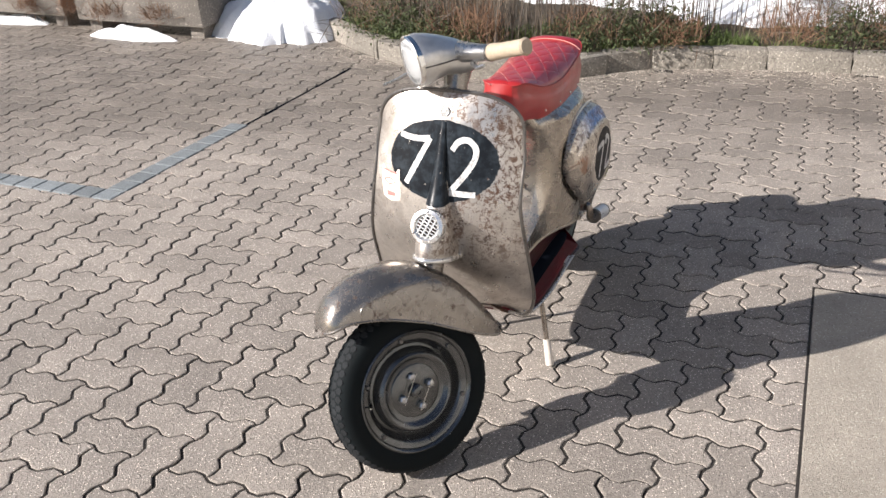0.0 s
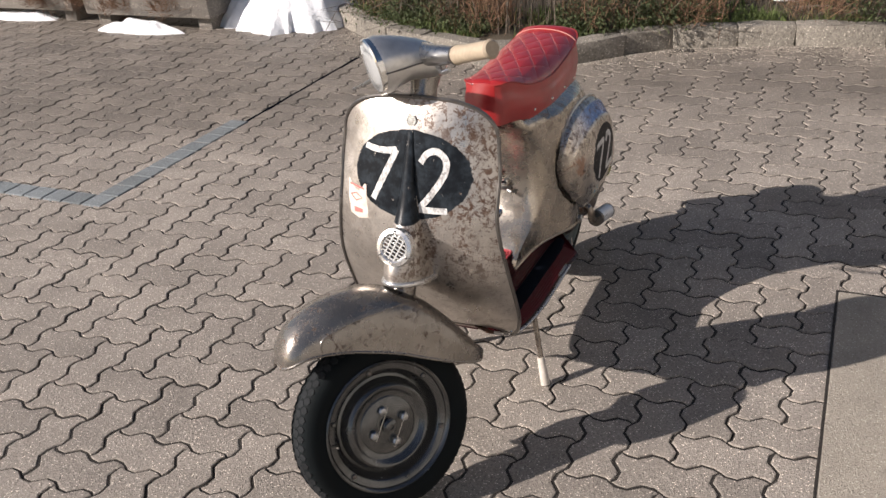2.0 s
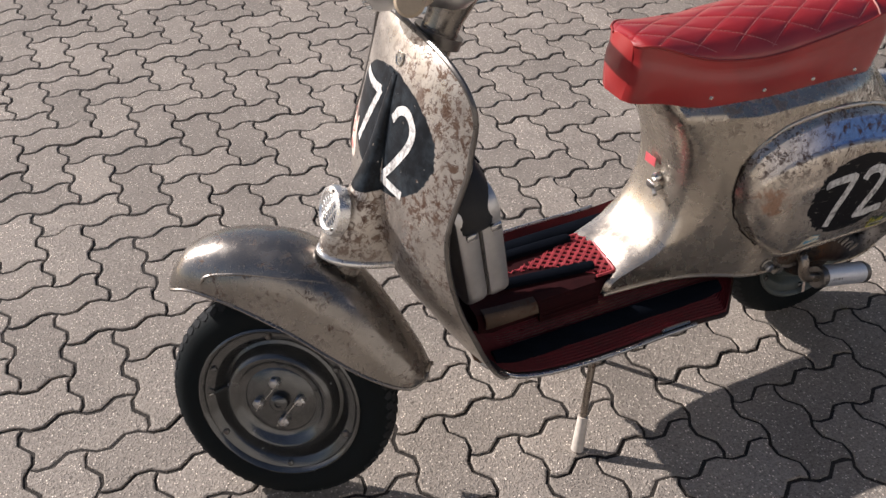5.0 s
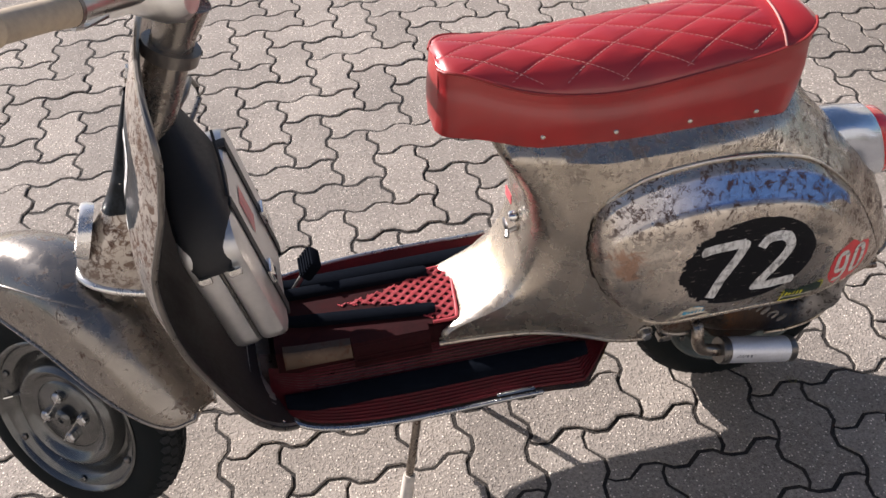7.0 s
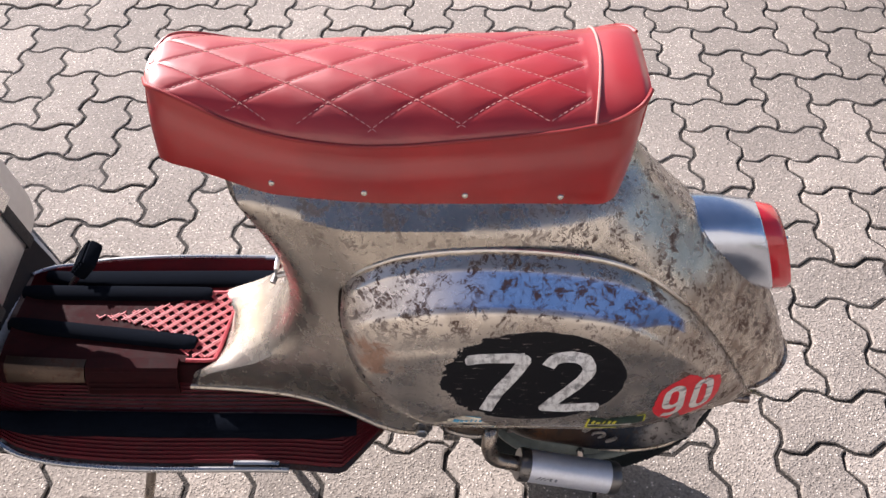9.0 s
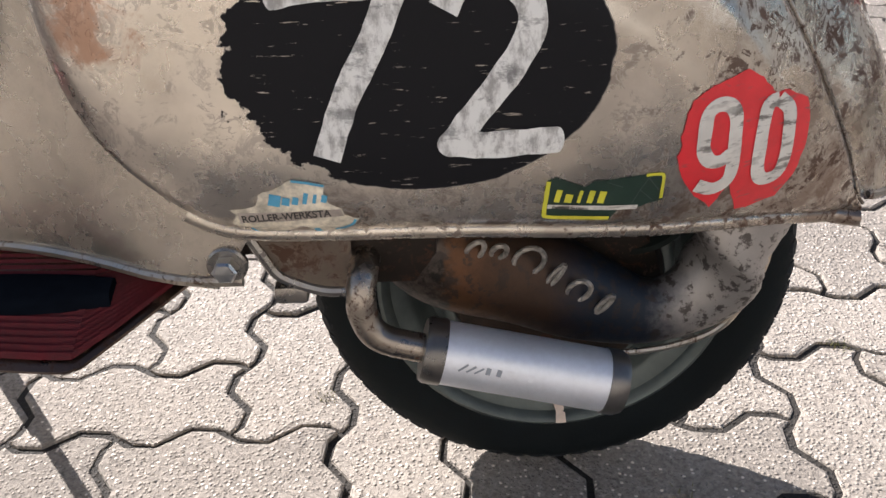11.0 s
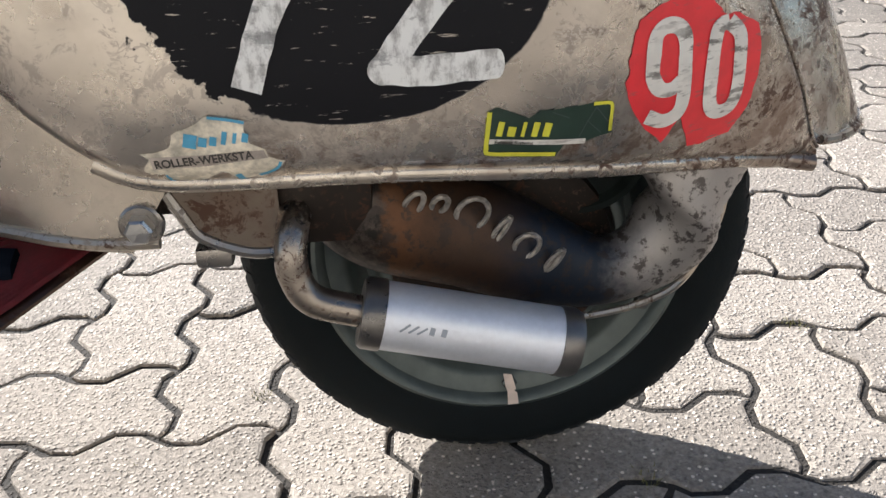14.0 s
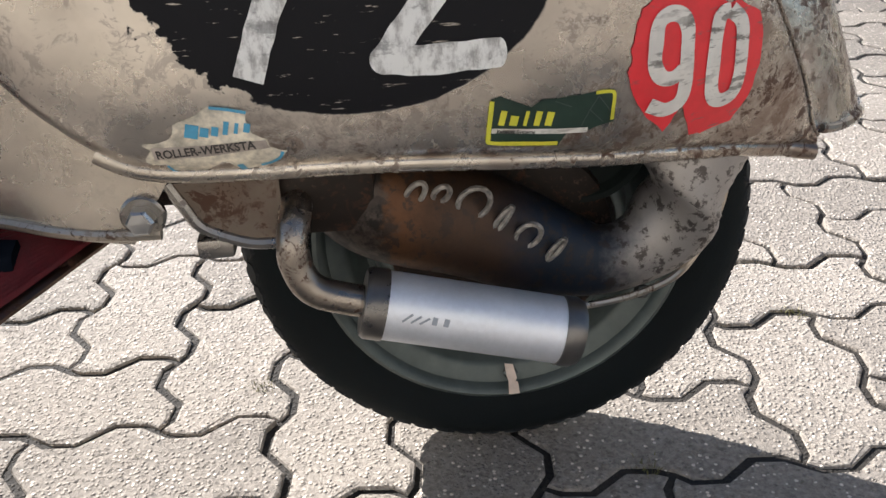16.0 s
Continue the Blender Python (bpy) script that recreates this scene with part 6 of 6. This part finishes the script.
def leaf_stuff(name, material, n, seed, wmax, blade, label, category, lean=0.5, umin=0.0, umax=1.0, clump=0.0, curl=0.35, wmin=0.0):
    """Many single blades or twigs on the bed: (height, height spread, width) in metres."""
    rng = random.Random(seed)
    vs, fs = [], []
    h0, h1, wd = blade
    for _ in range(n):
        u, w = rng.uniform(umin, umax), wmin + rng.random() ** 1.5 * (wmax - wmin)
        q = bank_at(u, w)
        if clump and noise.noise(Vector((q.x * 2.2, q.y * 2.2, seed))) < clump - 0.25:
            continue
        h = rng.uniform(h0, h1)
        a = rng.uniform(0, 2 * math.pi)
        tip = Vector((math.cos(a), math.sin(a), 0)) * h * lean * rng.uniform(0.2, 1.0)
        side = Vector((-math.sin(a), math.cos(a), 0)) * wd
        side2 = Vector((math.cos(a), math.sin(a), 0)) * wd * 0.7
        k = len(vs)
        steps = 3
        for i in range(steps + 1):
            t = i / steps
            c = q + tip * t ** (1 + curl * 2) + Vector((0, 0, h * (t - curl * 0.35 * t * t)))
            f = 1 - 0.85 * t
            vs += [c - side * f, c + side * f, c + side2 * f]
        for i in range(steps):
            b = k + 3 * i
            fs += [(b, b + 1, b + 4, b + 3), (b + 1, b + 2, b + 5, b + 4), (b + 2, b, b + 3, b + 5)]
    me = bpy.data.meshes.new(name)
    me.from_pydata(vs, [], fs)
    me.materials.append(material)
    return tagged(new(name, me), label, category, kind="stuff")


GRASS = stone("grass_blades", (0.060, 0.090, 0.022), (0.145, 0.185, 0.055), 0.1)
STRAW = stone("dry_stalks", (0.16, 0.11, 0.06), (0.34, 0.25, 0.15), 0.1)
TWIG = stone("bare_twigs", (0.080, 0.062, 0.048), (0.19, 0.155, 0.12), 0.1)
leaf_stuff("grass", GRASS, 9000, 1, 0.45, (0.03, 0.11, 0.0030), "short green grass tufts along the kerb", "grass", 0.8, 0.12, 0.92, 0.32)
leaf_stuff("dry_grass", STRAW, 2600, 2, 0.9, (0.04, 0.17, 0.0020), "matted dry brown grass and stalks", "dry grass", 1.1, 0.12, 0.95, 0.30)
leaf_stuff("bare_twigs", TWIG, 900, 3, 1.3, (0.30, 1.0, 0.0040), "leafless upright brown twigs of a shrub hedge", "shrub", 0.30, 0.18, 0.95, 0.0, 0.1, 0.12)
leaf_stuff("ivy_leaves", GRASS, 2200, 4, 0.5, (0.03, 0.07, 0.010), "low green ivy leaves", "ivy", 1.0, 0.2, 0.6, 0.30)


def shrub(name, material, label, category, spots, n, leaf, seed, upright=0.0):
    """Low growth: single leaves or stalks spread through uneven mounds at spots (x, y, radius, height)."""
    rng = random.Random(seed)
    vs, fs = [], []
    for cx, cy, r, h in spots:
        for _ in range(n):
            a, t, f = rng.uniform(0, 2 * math.pi), rng.random() ** 0.6, rng.random() ** 0.8
            wob = 1 + 0.5 * noise.noise(Vector((math.cos(a) * 2, math.sin(a) * 2, seed + cx)))
            q = Vector((cx + r * t * wob * math.cos(a), cy + r * t * wob * math.sin(a), 0.11 + h * wob * f * math.sqrt(max(0.0, 1 - t * t * 0.8))))
            d = Vector((rng.gauss(0, 1), rng.gauss(0, 1), rng.gauss(0, 1) + upright * 3)).normalized()
            side = d.cross(Vector((rng.gauss(0, 1), rng.gauss(0, 1), rng.gauss(0, 1)))).normalized()
            l, w = leaf[0] * rng.uniform(0.6, 1.4), leaf[1] * rng.uniform(0.7, 1.3)
            k = len(vs)
            up_ = d.cross(side) * w * 0.3
            vs += [q, q + d * l * 0.5 + side * w + up_, q + d * l, q + d * l * 0.5 - side * w + up_]
            fs += [(k, k + 1, k + 2), (k, k + 2, k + 3)]
    me = bpy.data.meshes.new(name)
    me.from_pydata(vs, [], fs)
    me.materials.append(material)
    return tagged(new(name, me), label, category, kind="stuff")


DARK_LEAF = stone("dark_evergreen_leaves", (0.035, 0.050, 0.018), (0.11, 0.135, 0.055), 0.1)
RUST_STRAW = stone("rust_brown_stalks", (0.15, 0.075, 0.04), (0.30, 0.18, 0.11), 0.1)
shrub("evergreen_shrub", DARK_LEAF, "dark green low evergreen growth behind the kerb", "shrub",
      [(3.86, 0.32, 0.26, 0.24), (3.98, 0.10, 0.22, 0.22), (3.72, 0.60, 0.20, 0.16), (3.70, 1.55, 0.28, 0.20), (3.86, 1.85, 0.30, 0.22), (3.60, 1.25, 0.18, 0.12), (4.22, -0.95, 0.22, 0.22), (4.2, -1.6, 0.25, 0.2)], 1300, (0.024, 0.0055), 31)
shrub("dry_stalks", RUST_STRAW, "rust-brown clump of dead stalks", "dry plant", [(3.70, 4.30, 0.10, 0.12), (3.68, 3.50, 0.12, 0.06), (3.68, 3.95, 0.14, 0.06), (3.72, 4.70, 0.12, 0.06), (3.56, 1.10, 0.14, 0.20), (3.72, 1.35, 0.22, 0.16), (3.78, 0.55, 0.22, 0.16), (3.9, 0.05, 0.2, 0.14), (4.13, -0.62, 0.20, 0.18), (4.25, -1.15, 0.26, 0.22), (3.95, 1.9, 0.3, 0.2)], 420, (0.14, 0.0016), 32, 0.5)
shrub("brush_twigs", TWIG, "tangle of thin brown brush twigs", "shrub", [(4.0, 0.35, 0.35, 0.4), (3.85, 1.7, 0.45, 0.4), (4.3, -0.9, 0.4, 0.4)], 420, (0.28, 0.0022), 33, 0.25)


def snow_material():
    s = Mat("old_snow")
    col = s.mix(s.ramp(s.noise(5, 5), 0.35, 0.7), (0.80, 0.82, 0.85), (0.90, 0.91, 0.92))
    col = s.mix(s.math("MULTIPLY", s.ramp(s.noise(60, 3), 0.64, 0.7), 0.35), col, (0.35, 0.30, 0.25))
    s.bump(s.noise(45, 5), 0.6, 0.01)
    return s.done(col, 0.7)


SNOW = snow_material()


def snow_heap(label, cx, cy, rx, ry, h, seed):
    def fn(u, v):
        a = 2 * math.pi * u
        wob = 1 + 0.26 * noise.noise(Vector((math.cos(a) * 1.6, math.sin(a) * 1.6, seed))) + v ** 4 * (0.12 * noise.noise(Vector((math.cos(a) * 5.5, math.sin(a) * 5.5, seed))) + 0.07 * noise.noise(Vector((math.cos(a) * 14, math.sin(a) * 14, seed))))
        r = v * wob
        x, y = cx + rx * r * math.cos(a), cy + ry * r * math.sin(a)
        z = h * (1 - v ** 2.4) * (1 + 0.35 * noise.noise(Vector((x * 3.5, y * 3.5, seed)))) - 0.012 * v + (0.045 * noise.noise(Vector((x * 9, y * 9, seed))) + 0.022 * noise.noise(Vector((x * 24, y * 24, seed)))) * min(1.0, h * 7) * (1 - v ** 3)
        return Vector((x, y, max(z, -0.012)))
    return tagged(part("snow_heap", grid(fn, 110, 30, closed_u=True), SNOW, None), label, "snow", "snow left in the yard")


snow_heap("large heap of old white snow beside the planter", 4.12, 2.78, 0.46, 0.50, 0.34, 2.0)
snow_heap("low strip of snow under the planter", 3.60, 3.72, 0.10, 0.36, 0.075, 5.0)
snow_heap("small patch of snow under the planter", 3.80, 5.05, 0.12, 0.40, 0.06, 8.0)
for k, (y, w, r) in enumerate(((1.05, -0.45, 0.50), (-0.35, -0.72, 0.62), (0.3, 0.75, 0.9), (-1.5, -0.45, 0.65), (1.9, 0.0, 0.65), (0.45, -0.35, 0.70), (-2.5, -0.2, 0.80), (-1.1, 0.5, 1.10), (1.3, 0.7, 0.95), (-2.6, 1.1, 1.2), (2.7, 0.9, 0.9))):
    q = bank_at(0.45, 2.2 + w)
    def fn(u, v, y=y, w=w, r=r, k=k):
        a = 2 * math.pi * u
        rr = v * r * (1 + 0.35 * noise.noise(Vector((math.cos(a) * 2, math.sin(a) * 2, k * 3.0))))
        x, yy = 5.6 + w + rr * math.cos(a) * 0.8, y + rr * math.sin(a)
        return Vector((x, yy, 0.16 + 0.45 * smooth01(0.6, 6, x - 4.3) + 0.22 * (1 - v * v) + 0.05 * noise.noise(Vector((x * 4, yy * 4, k))) * (1 - v) - 0.03 * v))
    tagged(part("snow_patch", grid(fn, 40, 14, closed_u=True), SNOW, None), "patch of snow lying on the planted bed", "snow", "snow left in the yard")


# ---- concrete planters ----
def planter(x, y, length):
    """A washed-concrete trough on two feet, its front at x, its near end at y."""
    ob = tagged(new("planter"), "long exposed-aggregate concrete planter trough on short feet", "planter", "planters by the yard")
    ob.location = (x, y, 0)
    w, h, zb = 0.42, 0.42, 0.085
    bm = box(w, length, h, 0.014, (w / 2, length / 2, zb + h / 2))
    for v in bm.verts:
        v.co.x += (v.co.z - zb) * -0.12 * (1 if v.co.x < w / 2 else -1)
        v.co += Vector((noise.noise(v.co * 9), noise.noise(v.co * 9 + Vector((5, 0, 0))), 0)) * 0.003
    part("trough", bm, AGGREGATE, ob)
    part("planting_soil", box(w - 0.02, length - 0.08, 0.02, 0.0, (w / 2, length / 2, zb + h + 0.001)), SOIL, ob)
    for fy in (0.10, length - 0.10):
        part("foot", box(0.30, 0.11, zb + 0.014, 0.006, (w / 2, fy, (zb + 0.014) / 2 - 0.013)), AGGREGATE, ob)
    return ob


planter(3.66, 3.16, 1.08)
planter(3.72, 4.42, 1.3)
# house wall at the yard's far end
WALL = stone("rendered_wall", (0.42, 0.39, 0.34), (0.55, 0.52, 0.46), 0.1, 0.3)
tagged(part("wall_far", box(0.3, 9.0, 3.2, 0.0, (6.6, 7.2, 1.58)), WALL, None, smooth=False), "plain rendered house wall beyond the yard", "wall", kind="structure")
tagged(part("step_edge", box(0.5, 0.8, 0.14, 0.01, (5.0, 2.9, 0.20)), simple("red_stone_step", (0.30, 0.12, 0.09), 0.7, 0, 40, 0.25, 0.2), None, smooth=False), "low reddish stone step behind the snow", "step", kind="structure")
# unseen wall, added so the near side's metal reflects it instead of sky
tagged(part("wall_house", box(30.0, 0.3, 5.0, 0.0, (1.0, -7.0, 2.48)), stone("reflector_render", (0.30, 0.288, 0.268), (0.41, 0.397, 0.372), 0.1, 0.3), None, smooth=False), "unseen plain wall added as a reflector for the scooter's near side", "wall", kind="structure")


def grit():
    """Loose pale road grit washed up along the kerb."""
    rng = random.Random(21)
    vs, fs = [], []
    for _ in range(6500):
        p, d = along(KERB_LINE, rng.uniform(2.0, KERB_LENGTH - 1.5))
        q = p - Vector((-d.y, d.x, 0)) * (0.02 + 0.35 * rng.random() ** 2.2)
        r = rng.uniform(0.0014, 0.0042)
        k = len(vs)
        a = rng.random() * 6.3
        vs += [(q.x + r * math.cos(a + t), q.y + r * math.sin(a + t), 0.0005) for t in (0, 2.1, 4.2)] + [(q.x, q.y, r * 1.1)]
        fs += [(k, k + 1, k + 3), (k + 1, k + 2, k + 3), (k + 2, k, k + 3)]
    me = bpy.data.meshes.new("grit")
    me.from_pydata(vs, [], fs)
    me.materials.append(PALE_GRIT)
    tagged(new("grit", me), "loose pale grit along the kerb", "gravel", kind="stuff")


def moss(spots):
    """Small tufts of yellow-green moss in the joints."""
    rng = random.Random(41)
    vs, fs = [], []
    for cx, cy, n in spots:
        for _ in range(n):
            q = Vector((cx + rng.gauss(0, 0.006), cy + rng.gauss(0, 0.006), -0.003))
            d = Vector((rng.gauss(0, 0.5), rng.gauss(0, 0.5), 1)).normalized() * rng.uniform(0.003, 0.009)
            w = Vector((rng.gauss(0, 1), rng.gauss(0, 1), 0)).normalized() * 0.0008
            k = len(vs)
            vs += [q - w, q + w, q + d]
            fs.append((k, k + 1, k + 2))
    me = bpy.data.meshes.new("moss")
    me.from_pydata(vs, [], fs)
    me.materials.append(MOSS)
    tagged(new("moss", me), "yellow-green moss in the paving joints", "moss", kind="stuff")


MOSS = simple("joint_moss", (0.16, 0.15, 0.05), 0.8, 0.0, 200, 0.4)
moss([(0.964, 0.054, 60), (1.056, 0.095, 40), (1.062, 0.050, 40), (1.52, 0.12, 30), (0.86, -0.03, 40), (1.30, -0.10, 30)])
PALE_GRIT = simple("pale_grit", (0.52, 0.47, 0.40), 0.8, 0.0, 30, 0.3)
grit()

# ---- paving, last: blue-grey tiles and the zigzag pavers ----
def tile_row(points):
    for x, y in points:
        ob = new("blue_tile", BLUE_TILE)
        ob.parent = pavement
        ob.location = (x, y, 0.0015)


bmt = box(0.099, 0.099, 0.03, 0.004, (0, 0, -0.0125), 1)
BLUE_TILE = bpy.data.meshes.new("blue_tile")
bmt.to_mesh(BLUE_TILE)
bmt.free()
BLUE_TILE.materials.append(BLUE_PAVER)
tile_row([(1.148 + 0.1035 * i, 1.880) for i in range(10)])
part("joint_strip", box(1.18, 0.016, 0.02, 0.002, (2.70, 1.846, -0.0085), 1), BLACK_RUBBER, pavement, "dark narrow joint strip continuing the tile row", smooth=False)
tile_row([(1.148, 1.880 + 0.1035 * i) for i in range(1, 14)])
lay_pavers(lambda x, y: -0.5 < x < 2.0 and -0.85 < y < 1.75 and (x - 0.7) ** 2 / 1.7 + (y - 0.35) ** 2 / 1.4 < 1.42, paved)
